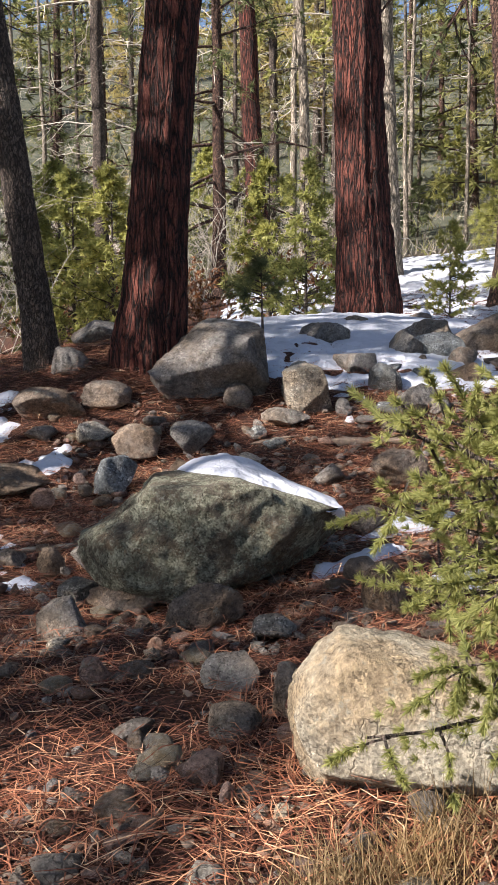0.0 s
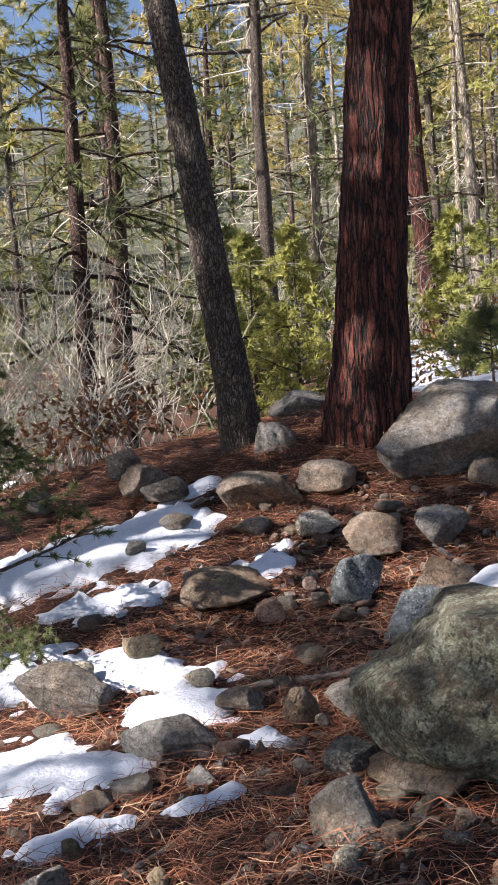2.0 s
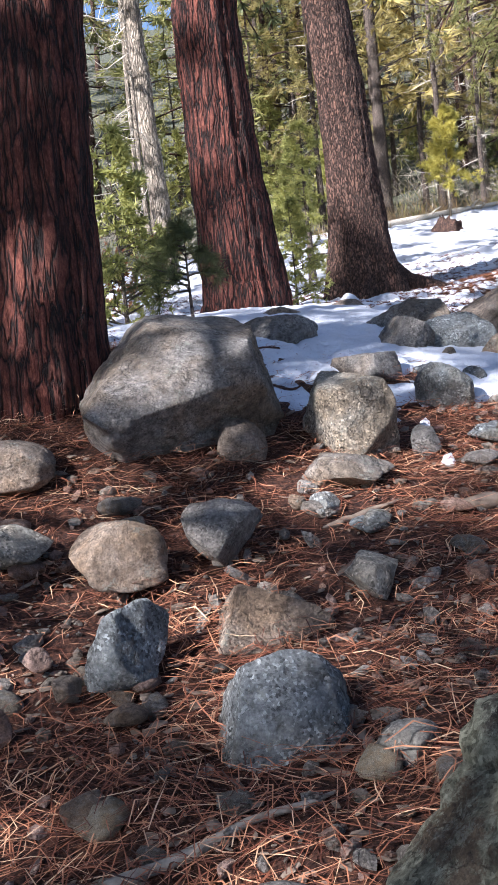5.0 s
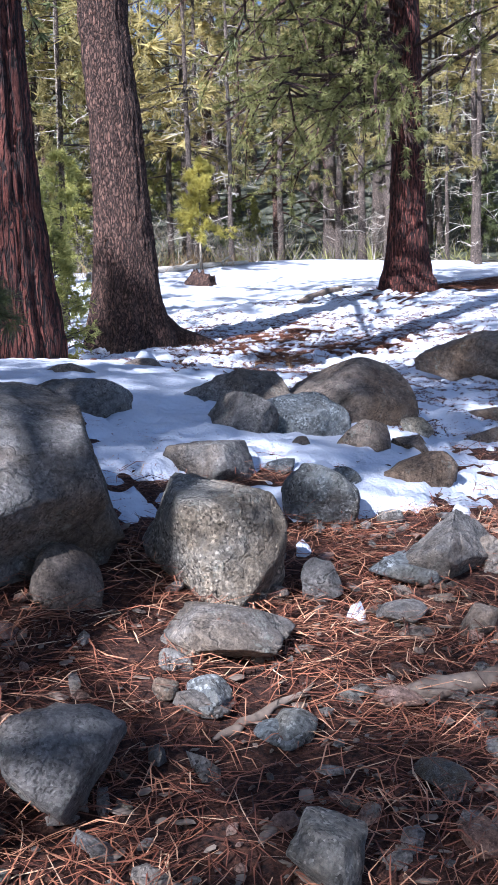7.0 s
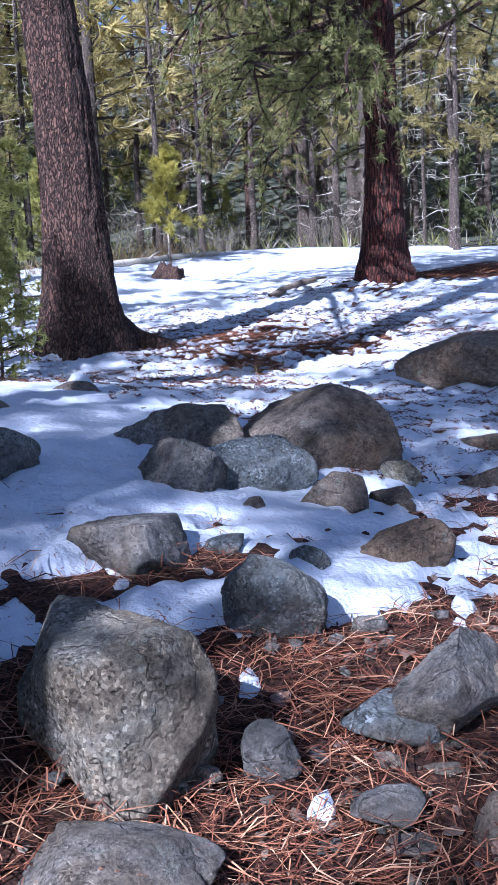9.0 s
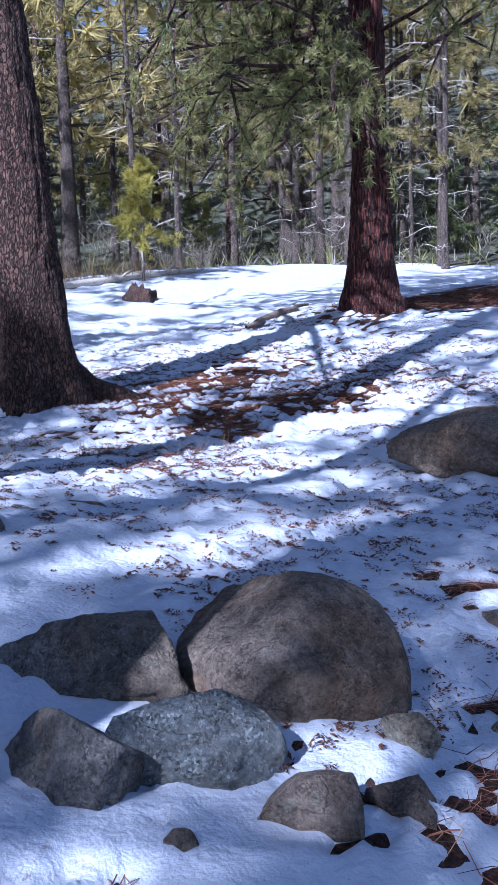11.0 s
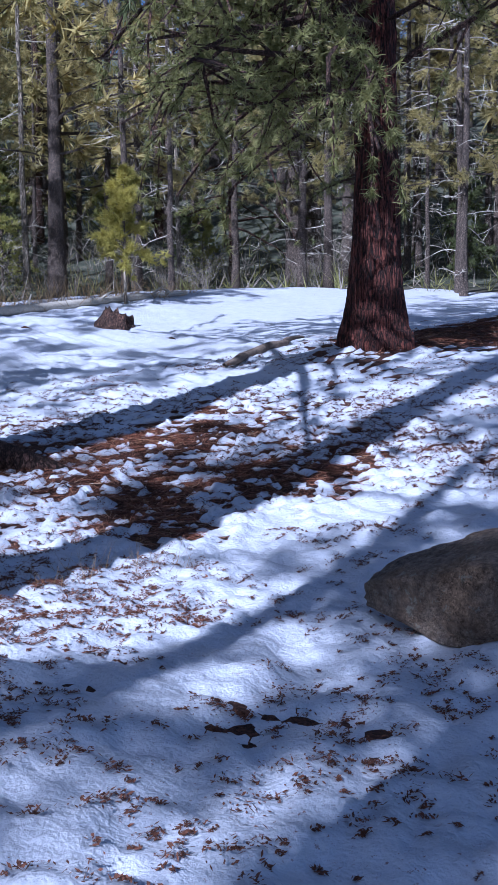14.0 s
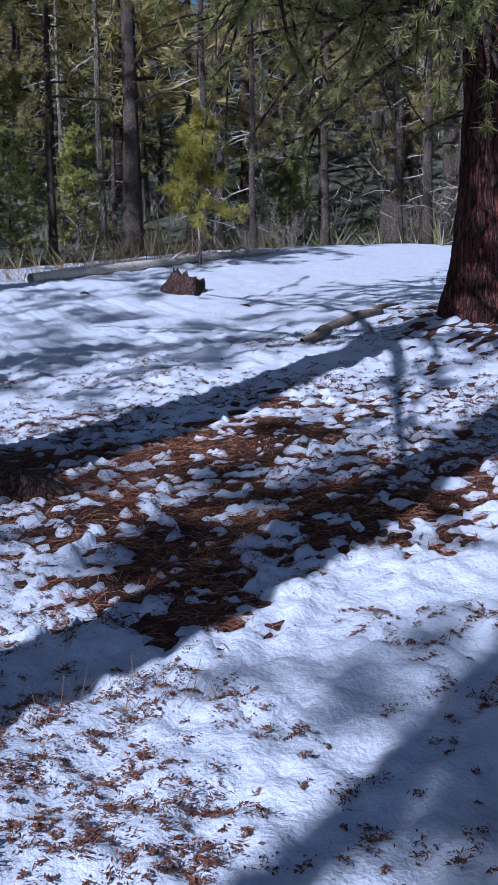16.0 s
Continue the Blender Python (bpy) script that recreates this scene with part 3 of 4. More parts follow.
        way = np.array([math.cos(a) * 0.45, math.sin(a) * 0.45, 1.0])
        path = bough(rng.normal(size=3) * (0.12 * tall, 0.12 * tall, 0), way / np.linalg.norm(way), tall * rng.uniform(0.6, 1.1), rng, 0.03, 0.16, 7)
        wood.append(tube_arrays(path, np.linspace(thick, thick * 0.3, len(path)), 4))
        for _ in range(forks):
            q, d = along(path, rng.uniform(0.25, 0.95))
            w2 = d * 0.8 + rng.normal(size=3) * 0.6
            sub = bough(q, w2 / np.linalg.norm(w2), tall * rng.uniform(0.15, 0.4), rng, 0.02, 0.22, 5)
            wood.append(tube_arrays(sub, np.linspace(thick * 0.5, thick * 0.2, len(sub)), 3))
            cs += [along(sub, s)[0] for s in (0.5, 0.8, 1.0)]
            ds += [along(sub, 1.0)[1]] * 3
    pieces = [(tri(*join(wood)), material)]
    if leaves:
        pieces.append((blades(cs, ds, 4, 0.09, 0.05, 1.0, rng), leaves))
    crown(base, pieces, tall)
    return base


# ---- the large trees by the way ----
BIG = dict(sides=84, rows=130, rough_amp=0.05, flutes=0.12)
stand(tree("ponderosa_pine", "thick red-barked ponderosa pine leaning over the boulders", "tree", 19, 0.205, BARK_RED, PINE, 11, first=0.3, limbs=50, reach=3.2, lean=(0.075, 0.0), tufts=10, per=12, blade=0.26, wide=0.035, **BIG), -0.70, 7.12, 0)
stand(tree("ponderosa_pine", "red-brown ponderosa pine with deeply furrowed straight bark", "tree", 21, 0.275, BARK_RED, PINE, 12, first=0.33, limbs=50, reach=3.4, lean=(-0.035, 0.0), tufts=10, per=12, blade=0.26, wide=0.035, **BIG), 1.27, 10.65, 0)
stand(tree("grey_pine", "slender grey-barked pine leaning away from the boulders", "tree", 14, 0.12, BARK_GREY, FIR, 13, first=0.46, limbs=32, reach=2.2, lean=(-0.125, 0.02), sides=48, rows=90, rough_amp=0.05, tufts=10, per=11, wide=0.04), -1.56, 7.5, 0)
fir = stand(tree("douglas_fir", "stout brown-barked fir with a root flare on needle litter", "tree", 20, 0.30, BARK_BROWN, FIR, 14, first=0.22, limbs=60, reach=4.0, lean=(-0.07, -0.02), flare=0.5, droop=0.1, tufts=12, per=12, blade=0.18, wide=0.04, **BIG), 3.93, 14.2, 0)
_root = np.array([(0.1, -0.05, 0.55), (0.24, -0.12, 0.26), (0.42, -0.22, 0.1), (0.68, -0.36, 0.02), (1.0, -0.5, -0.1)])
part("root", raw_mesh("root", *tube_arrays(_root, [0.1, 0.15, 0.12, 0.09, 0.05], 16, 0.06, 5)), BARK_BROWN, fir)
stand(tree("ponderosa_pine", "big red-barked pine with drooping green boughs in the snow", "tree", 21, 0.285, BARK_RED, PINE, 15, first=0.15, limbs=90, reach=3.4, lean=(0.0, 0.0), flare=0.5, droop=0.12, tufts=26, per=22, blade=0.13, wide=0.014, twigs=6, low=2.2, side=2.8, limb_mat=BARK_BROWN, **BIG), 10.3, 16.8, 0)
stand(tree("ponderosa_pine", "slim dark-red pine standing behind the boulders", "tree", 18, 0.26, BARK_RED, PINE, 16, first=0.45, limbs=40, reach=2.6, lean=(-0.06, 0.0), sides=40, rows=70, rough_amp=0.05, tufts=10, per=10, wide=0.05), 0.35, 24.0, 10)
stand(tree("pine_tree", "pale-barked tall pine in the sun", "tree", 17, 0.19, BARK_PALE, YOUNG, 17, first=0.35, limbs=40, reach=2.4, lean=(-0.03, 0.0), sides=24, rows=40, rough_amp=0.04, tufts=9, per=10, wide=0.05, dead=20), 2.95, 20.8, 0)
stand(tree("pine_tree", "slender straw-coloured pine with bare lower trunk", "tree", 16, 0.16, BARK_PALE, YOUNG, 18, first=0.3, limbs=36, reach=1.8, lean=(-0.03, 0.0), sides=24, rows=40, rough_amp=0.04, tufts=9, per=10, wide=0.05, dead=16), 1.5, 26.0, 0)

# ---- the wood behind ----
W = dict(group="trees of the wood", limbs=44, tufts=9, per=16, twigs=2)
SORTS = [
    tree("pine_tree", "tall green pine in the wood behind", "tree", 15, 0.17, BARK_BROWN, PINE, 21, first=0.22, reach=2.6, blade=0.27, wide=0.02, dead=26, **W),
    tree("fir_tree", "dark dense fir in the wood behind", "tree", 13, 0.16, BARK_BROWN, FIR, 22, first=0.12, reach=2.4, droop=0.1, blade=0.22, wide=0.021, dead=26, **W),
    tree("pine_tree", "slim pine with a sunlit olive crown", "tree", 14, 0.12, BARK_GREY, SUNLIT_OLIVE, 23, first=0.2, reach=2.2, blade=0.22, wide=0.017, dead=14, **dict(W, per=28, tufts=11)),
    tree("pine_tree", "tall thin pine with a ragged crown coloured sunlit olive", "tree", 17, 0.14, BARK_GREY, SUNLIT_OLIVE, 24, first=0.35, reach=2.2, blade=0.27, wide=0.02, dead=30, **W),
]
FAR = [
    tree("far_fir", "green fir on the slope far behind", "tree", 15, 0.2, BARK_BROWN, PINE, 25, first=0.1, limbs=44, reach=2.9, tufts=7, per=9, twigs=0, blade=0.6, wide=0.085, rows=6, sides=6, group="trees of the far slope"),
    tree("far_pine", "pine coloured sunlit olive on the slope far behind", "tree", 17, 0.2, BARK_GREY, SUNLIT_OLIVE, 26, first=0.2, limbs=40, reach=2.6, tufts=7, per=9, twigs=0, blade=0.6, wide=0.08, rows=6, sides=6, group="trees of the far slope"),
]
SNAG = [
    tree("bare_tree", "slim leafless grey trunk with dead branches", "tree", 13, 0.085, BARK_GREY, None, 31, first=0.35, limbs=22, reach=1.5, tufts=0, twigs=2, dead=22, limb_mat=TWIG, group="bare trunks of the wood"),
    tree("bare_tree", "pale leafless trunk lit by the low sun", "tree", 15, 0.1, BARK_PALE, None, 32, first=0.4, limbs=18, reach=1.4, tufts=0, twigs=2, dead=24, limb_mat=TWIG_PALE, group="bare trunks of the wood"),
]
YOUNGSTERS = [
    tree("young_fir", "bushy young fir bright green in the sun", "tree", 3.0, 0.035, BARK_GREY, YOUNG, 41, first=0.05, limbs=66, reach=0.9, tufts=10, per=8, blade=0.13, wide=0.034, twigs=2, rise=0.35, rows=8, sides=7, group="young firs"),
    tree("young_fir", "small dark green fir in the undergrowth", "tree", 2.2, 0.03, BARK_GREY, FIR, 42, first=0.06, limbs=44, reach=0.7, tufts=7, per=8, blade=0.12, wide=0.03, twigs=2, rise=0.25, rows=8, sides=7, group="young firs"),
]
BUSHES = [
    shrub("bare_shrub", "tangle of bare bleached twigs", 3.0, 30, TWIG_PALE, 51, group="bare shrubs"),
    shrub("bare_shrub", "tangle of bare grey-brown twigs", 2.4, 30, TWIG, 52, group="bare shrubs"),
    shrub("oak_bush", "low scrub oak holding dry rust-brown leaves", 1.2, 14, TWIG, 53, leaves=OAK, group="oak scrub"),
]
spots = random.Random(5)
used = set()


def put(sort, x, y, size, turn=None):
    m = pose(x, y, float(lie(x, y)) - 0.05, 0, 0, spots.uniform(0, 360) if turn is None else turn)
    if sort not in used:
        used.add(sort)
        sort.matrix_world = m @ Matrix.Scale(size, 4)
        return sort
    c = copy_thing(sort, m)
    c.scale = (size, size, size)
    return c


DARK = (SORTS[0], SORTS[1], FAR[0])


def wood(sorts, count, near, far, left, right, sizes):
    """Trees strewn over a ring sector, clear of the meadow and of the stony slope."""
    done = 0
    while done < count:
        a, r = radians(spots.uniform(left, right)), math.sqrt(spots.uniform(near ** 2, far ** 2))
        x, y = 1 + r * math.sin(a), 7 + r * math.cos(a)
        if ((x - 10) / 11.0) ** 2 + ((y - 18.0) / 8.5) ** 2 < 1 or (-1.5 < x < 5 and y < 19):
            continue
        # the right side mostly leaves out the dark crowns, so it looks sunlit
        kinds = [k for k in sorts if k not in DARK] if a > radians(24) and done % 4 else sorts
        put(spots.choice(kinds or sorts), x, y, spots.uniform(*sizes))
        done += 1


wood(SORTS, 34, 15, 42, -44, 75, (0.7, 1.2))
wood(SORTS, 12, 22, 36, 12, 68, (0.6, 1.0))
wood(SNAG, 56, 12, 40, -40, 75, (0.7, 1.2))
wood(FAR, 95, 33, 90, -44, 78, (0.9, 1.4))
wood(YOUNGSTERS, 20, 13, 32, -40, 75, (0.7, 1.3))
wood(BUSHES, 26, 10, 30, -38, 12, (0.7, 1.2))
wood(BUSHES, 6, 24, 34, 52, 72, (0.7, 1.0))
for x, y, s in ((-6.5, 11.5, 1.0), (-4.6, 15.5, 1.0), (-2.6, 18.4, 1.0), (-0.6, 21.2, 1.0)):
    put(spots.choice(SORTS), x, y, s)
wood(FAR, 46, 24, 58, 14, 70, (0.8, 1.2))
wood(SORTS, 8, 24, 40, 14, 66, (0.7, 1.0))
wood(BUSHES[1:2], 20, 23, 36, 4, 42, (0.4, 0.75))
wood(YOUNGSTERS, 14, 22, 36, 4, 60, (0.9, 1.6))
# the wood goes on behind, towards the sun: unseen trees, placed for their shade
for x, y, s in ((-7.6, 0.0, 1.0), (-9.5, 3.8, 1.1), (-11.5, -1.0, 1.1), (-13.0, 5.0, 1.2), (-10.0, -5.5, 1.1), (-15.0, 0.5, 1.2), (-6.0, 4.6, 0.9), (-5.2, 4.0, 0.8), (-16.0, -5.0, 1.2), (-12.5, 10.8, 1.1), (-18.0, 4.0, 1.2), (-11.0, 5.8, 1.1)):
    put(spots.choice(SORTS), x, y, s)
# one more unseen fir, added to keep the sun off the near ground
put(SORTS[1], -6.0, 0.5, 0.85)
put(SORTS[1], -4.3, 12.8, 0.8)
for x, y, s in ((-3.6, 10.2, 0.9), (-4.4, 9.2, 0.8), (-3.3, 11.8, 1.0), (-5.0, 12.4, 1.0), (-5.6, 10.8, 0.9)):
    put(BUSHES[0], x, y, s)
for x, y, s in ((-3.3, 9.0, 0.6), (-2.9, 9.6, 0.7), (0.5, 15.5, 0.9), (-0.6, 14.6, 0.7), (1.4, 17.0, 1.0)):
    put(BUSHES[2], x, y, s)

# young trees that stand out
put(YOUNGSTERS[0], -1.55, 11.4, 0.72)
put(YOUNGSTERS[0], -2.15, 12.3, 0.8)
put(YOUNGSTERS[0], -2.5, 13.4, 0.9)
put(YOUNGSTERS[0], 0.75, 13.2, 0.75)
put(YOUNGSTERS[0], 0.3, 14.4, 0.8)
put(YOUNGSTERS[0], 2.65, 13.25, 0.45)
put(YOUNGSTERS[1], 22.5, 27.0, 0.8)
# crowns with sunlight in their colour, where the wood should look lit
for x, y, s in ((18.6, 27.0, 0.8), (21.8, 28.6, 0.9), (24.6, 29.6, 0.9), (20.8, 32.0, 1.0), (27.2, 30.5, 1.0), (16.6, 29.6, 0.9), (26.0, 25.8, 0.8)):
    put(SORTS[2], x, y, s)
yellow = tree("pine_sapling", "yellowing pine sapling at the edge of the meadow", "tree", 2.4, 0.035, BARK_PALE, YELLOW, 61, first=0.28, limbs=44, reach=0.66, tufts=12, per=16, blade=0.15, wide=0.018, rise=0.5, rows=8, sides=8)
stand(yellow, 10.4, 23.8)
small = tree("pine_sapling", "knee-high pine sapling behind the large boulder", "tree", 0.62, 0.012, BARK_GREY, FIR, 62, first=0.45, limbs=18, reach=0.26, tufts=10, per=16, blade=0.09, wide=0.003, rise=0.3, rows=6, sides=7)
stand(small, 0.11, 7.75)
sapling = tree("young_pine", "waist-high young pine beside the brown-barked fir", "tree", 2.3, 0.06, BARK_GREY, YOUNG, 67, first=0.12, limbs=34, reach=0.6, tufts=10, per=14, blade=0.12, wide=0.012, rise=0.3, rows=9, sides=8)
stand(sapling, 4.3, 17.0)
slim = tree("pine_tree", "thin dark young pine on the needle mound", "tree", 7.5, 0.075, BARK_BROWN, FIR, 63, first=0.3, limbs=36, reach=1.3, tufts=8, per=12, blade=0.2, wide=0.03, rows=12, sides=10)
stand(slim, 17.2, 19.6)

# boughs that hang into the way
near = tree("fir_sapling", "young fir with fresh yellow-green sprays beside a boulder", "tree", 1.55, 0.016, BARK_GREY, YOUNG, 64, first=0.22, limbs=56, reach=0.64, tufts=40, per=40, blade=0.025, wide=0.0032, rise=0.1, droop=0.06, spread=0.6, twigs=8, rows=8, sides=8)
stand(near, 0.9, 1.96, 25)
side = tree("fir_sapling", "young dark fir leaning over the snowy stones", "tree", 1.45, 0.018, BARK_GREY, FIR, 65, first=0.16, limbs=26, reach=0.62, tufts=28, per=22, blade=0.04, wide=0.004, rise=0.1, spread=0.6, twigs=6, rows=8, sides=8)
stand(side, -2.4, 5.15, 0)
over = tree("fir_tree", "fir with low sweeping boughs above the snow", "tree", 6.0, 0.07, BARK_BROWN, FIR, 66, first=0.14, limbs=30, reach=1.7, tufts=34, per=26, blade=0.075, wide=0.008, droop=0.1, spread=0.6, twigs=6, rows=10, sides=10)
stand(over, 6.0, 8.55, 0)


# ---- stones ----
rock(-0.13, 3.99, 0.56, 1.14, 0.74, 0.60, 0, 0.1, "lichen", "lichen-covered boulder with snow on top", cap=True, shape=3, shelf=0.07, cuts=((-0.05, -0.1, 0.99, 0.5), (-0.75, -0.1, 0.62, 0.74), (0.42, -0.05, 0.9, 0.54), (0.7, -0.4, -0.55, 0.62), (0.1, -0.9, 0.35, 0.75)))
rock(-0.48, 3.81, 0.31, 0.35, 0.28, 0.15, 0, 0.3, "brown", "grey-brown weathered stone half sunk in the ground")
rock(-0.18, 3.52, 0.34, 0.31, 0.25, 0.19, 0, 0.6, "brown", "grey-brown weathered stone half sunk in the ground")
rock(-0.69, 3.58, 0.28, 0.21, 0.17, 0.18, 0, 0.4, "grey", "grey granite stone bedded in pine needles")
rock(0.35, 2.27, 0.41, 0.54, 0.43, 0.46, 0, 0.0, "pale", "pale tan granite stone with fine speckles")
rock(0.10, 2.70, 0.33, 0.15, 0.12, 0.17, 0, 0.6, "brown", "grey-brown weathered stone half sunk in the ground")
rock(-0.05, 2.59, 0.29, 0.15, 0.12, 0.11, 0, 0.7, "grey", "grey granite stone bedded in pine needles")
rock(-0.11, 2.33, 0.27, 0.12, 0.09, 0.11, 0, 0.7, "pink", "small pinkish angular stone on the needle litter")
rock(0.08, 3.32, 0.33, 0.16, 0.13, 0.10, 0, 0.6, "speckled", "light grey speckled granite stone")
rock(-0.06, 2.96, 0.30, 0.20, 0.16, 0.12, 0, 0.6, "grey", "grey granite stone bedded in pine needles")
rock(-0.33, 2.64, 0.25, 0.12, 0.10, 0.07, 0, 0.5, "grey", "grey granite stone bedded in pine needles")
rock(-0.41, 2.01, 0.21, 0.14, 0.12, 0.07, 0, 0.3, "grey", "grey granite stone bedded in pine needles")
rock(-0.24, 2.45, 0.25, 0.09, 0.07, 0.07, 0, 0.5, "grey", "grey granite stone bedded in pine needles")
rock(0.49, 3.45, 0.41, 0.20, 0.16, 0.25, 0, 0.4, "brown", "grey-brown weathered stone half sunk in the ground")
rock(0.45, 3.79, 0.40, 0.19, 0.15, 0.14, 0, 0.4, "brown", "grey-brown weathered stone half sunk in the ground")
rock(0.77, 5.10, 0.61, 0.31, 0.25, 0.25, 0, 0.5, "brown", "grey-brown weathered stone half sunk in the ground")
rock(0.54, 4.51, 0.47, 0.19, 0.16, 0.14, 0, 0.4, "brown", "grey-brown weathered stone half sunk in the ground")
rock(0.42, 5.24, 0.57, 0.17, 0.14, 0.14, 0, 0.4, "grey", "grey granite stone bedded in pine needles")
rock(1.06, 6.28, 0.87, 0.44, 0.28, 0.25, 0, 0.5, "grey", "grey granite stone bedded in pine needles")
rock(-0.50, 3.07, 0.26, 0.12, 0.09, 0.11, 0, 0.7, "pink", "small pinkish angular stone on the needle litter")
rock(0.07, 2.13, 0.26, 0.06, 0.05, 0.07, 0, 0.7, "pale", "pale tan granite stone with fine speckles")
rock(0.01, 2.14, 0.26, 0.05, 0.04, 0.05, 0, 0.7, "grey", "grey granite stone bedded in pine needles")
rock(-0.06, 2.22, 0.26, 0.04, 0.03, 0.08, 0, 0.7, "pink", "small pinkish angular stone on the needle litter")
rock(0.42, 2.04, 0.28, 0.05, 0.04, 0.04, 0, 0.4, "pale", "pale tan granite stone with fine speckles")
rock(-0.10, 1.93, 0.23, 0.09, 0.07, 0.06, 0, 0.7, "speckled", "light grey speckled granite stone")
rock(-0.40, 3.54, 0.28, 0.07, 0.06, 0.07, 0, 0.4, "brown", "grey-brown weathered stone half sunk in the ground")
rock(-0.68, 3.38, 0.23, 0.07, 0.06, 0.06, 0, 0.4, "grey", "grey granite stone bedded in pine needles")
rock(-0.33, 3.27, 0.28, 0.07, 0.05, 0.08, 0, 0.5, "pink", "small pinkish angular stone on the needle litter")
rock(-0.33, 6.74, 1.06, 0.95, 0.82, 0.76, -5, 0.5, "grey", "large smooth grey granite boulder", shape=1, cuts=((-0.6, -0.2, 0.77, 0.5), (0.15, -0.3, 0.94, 0.62), (0.3, -0.8, -0.55, 0.5), (0.85, -0.3, 0.2, 0.78), (-0.75, -0.3, -0.55, 0.6)))
rock(-0.09, 6.50, 0.90, 0.23, 0.19, 0.21, -5, 0.3, "brown", "grey-brown weathered stone half sunk in the ground")
rock(-1.34, 7.22, 1.08, 0.37, 0.30, 0.32, -5, 0.35, "grey", "grey granite stone bedded in pine needles")
rock(-1.26, 6.50, 0.85, 0.58, 0.47, 0.27, -5, 0.35, "brown", "large rounded brown-grey granite boulder")
rock(-0.94, 6.50, 0.92, 0.36, 0.29, 0.22, -5, 0.4, "brown", "grey-brown weathered stone half sunk in the ground")
rock(-0.96, 6.07, 0.71, 0.25, 0.20, 0.17, -5, 0.3, "speckled", "light grey speckled granite stone")
rock(-0.67, 5.83, 0.68, 0.30, 0.24, 0.25, -5, 0.4, "brown", "grey-brown weathered stone half sunk in the ground")
rock(-0.35, 5.86, 0.70, 0.28, 0.22, 0.24, -5, 0.3, "grey", "grey granite stone bedded in pine needles")
rock(-0.76, 5.40, 0.55, 0.28, 0.22, 0.25, -5, 0.7, "blue", "blue-grey speckled granite stone among needles")
rock(-0.46, 5.00, 0.42, 0.36, 0.27, 0.34, -5, 0.55, "blue", "blue-grey speckled granite stone among needles")
rock(-0.35, 5.47, 0.54, 0.35, 0.28, 0.2, -5, 0.5, "brown", "grey-brown weathered stone half sunk in the ground")
rock(-0.00, 5.48, 0.60, 0.19, 0.15, 0.14, -5, 0.4, "speckled", "light grey speckled granite stone")
rock(-1.13, 5.27, 0.45, 0.16, 0.12, 0.13, -5, 0.4, "pink", "small pinkish angular stone on the needle litter")
rock(-1.40, 5.57, 0.52, 0.50, 0.40, 0.17, -5, 0.5, "brown", "large rounded brown-grey granite boulder")
rock(-1.22, 8.35, 1.32, 0.55, 0.44, 0.25, -5, 0.3, "grey", "large smooth grey granite boulder")
rock(-0.90, 4.36, 0.32, 0.14, 0.11, 0.16, -5, 0.7, "brown", "grey-brown weathered stone half sunk in the ground")
rock(-0.70, 4.40, 0.32, 0.28, 0.21, 0.16, -5, 0.6, "grey", "grey granite stone bedded in pine needles")
rock(-0.70, 3.93, 0.29, 0.18, 0.14, 0.15, -5, 0.4, "blue", "blue-grey speckled granite stone among needles")
rock(-1.12, 4.53, 0.30, 0.22, 0.17, 0.09, -5, 0.6, "brown", "grey-brown weathered stone half sunk in the ground")
rock(-1.31, 4.27, 0.24, 0.43, 0.26, 0.17, -5, 0.7, "grey", "grey granite stone bedded in pine needles")
rock(-1.34, 4.78, 0.31, 0.15, 0.12, 0.09, -5, 0.4, "pale", "pale tan granite stone with fine speckles")
rock(-0.80, 6.52, 0.84, 0.18, 0.14, 0.12, -5, 0.4, "grey", "grey granite stone bedded in pine needles")
rock(-1.30, 6.21, 0.71, 0.25, 0.20, 0.12, -5, 0.4, "grey", "grey granite stone bedded in pine needles")
rock(-0.96, 5.52, 0.52, 0.08, 0.07, 0.08, -5, 0.4, "pink", "small pinkish angular stone on the needle litter")
rock(-0.91, 5.37, 0.48, 0.09, 0.07, 0.07, -5, 0.4, "brown", "grey-brown weathered stone half sunk in the ground")
rock(-0.80, 5.20, 0.45, 0.13, 0.10, 0.06, -5, 0.5, "brown", "grey-brown weathered stone half sunk in the ground")
rock(0.04, 5.99, 0.72, 0.14, 0.12, 0.07, -5, 0.5, "grey", "grey granite stone bedded in pine needles")
rock(0.15, 5.84, 0.68, 0.13, 0.11, 0.07, -5, 0.5, "blue", "blue-grey speckled granite stone among needles")
rock(-0.28, 6.40, 0.82, 0.11, 0.09, 0.07, -5, 0.3, "pink", "small pinkish angular stone on the needle litter")
rock(-0.41, 6.43, 0.82, 0.08, 0.06, 0.05, -5, 0.3, "pink", "small pinkish angular stone on the needle litter")
rock(-0.64, 6.46, 0.84, 0.07, 0.06, 0.11, -5, 0.3, "grey", "grey granite stone bedded in pine needles")
rock(-0.91, 4.14, 0.26, 0.06, 0.05, 0.05, -5, 0.5, "grey", "grey granite stone bedded in pine needles")
rock(-1.01, 4.16, 0.25, 0.05, 0.04, 0.06, -5, 0.5, "brown", "grey-brown weathered stone half sunk in the ground")
rock(-0.82, 4.29, 0.29, 0.05, 0.04, 0.06, -5, 0.5, "grey", "grey granite stone bedded in pine needles")
rock(-2.34, 7.41, 1.00, 0.29, 0.23, 0.23, 7, 0.4, "grey", "grey granite stone bedded in pine needles")
rock(-2.10, 6.91, 0.91, 0.36, 0.29, 0.26, 7, 0.4, "brown", "grey-brown weathered stone half sunk in the ground")
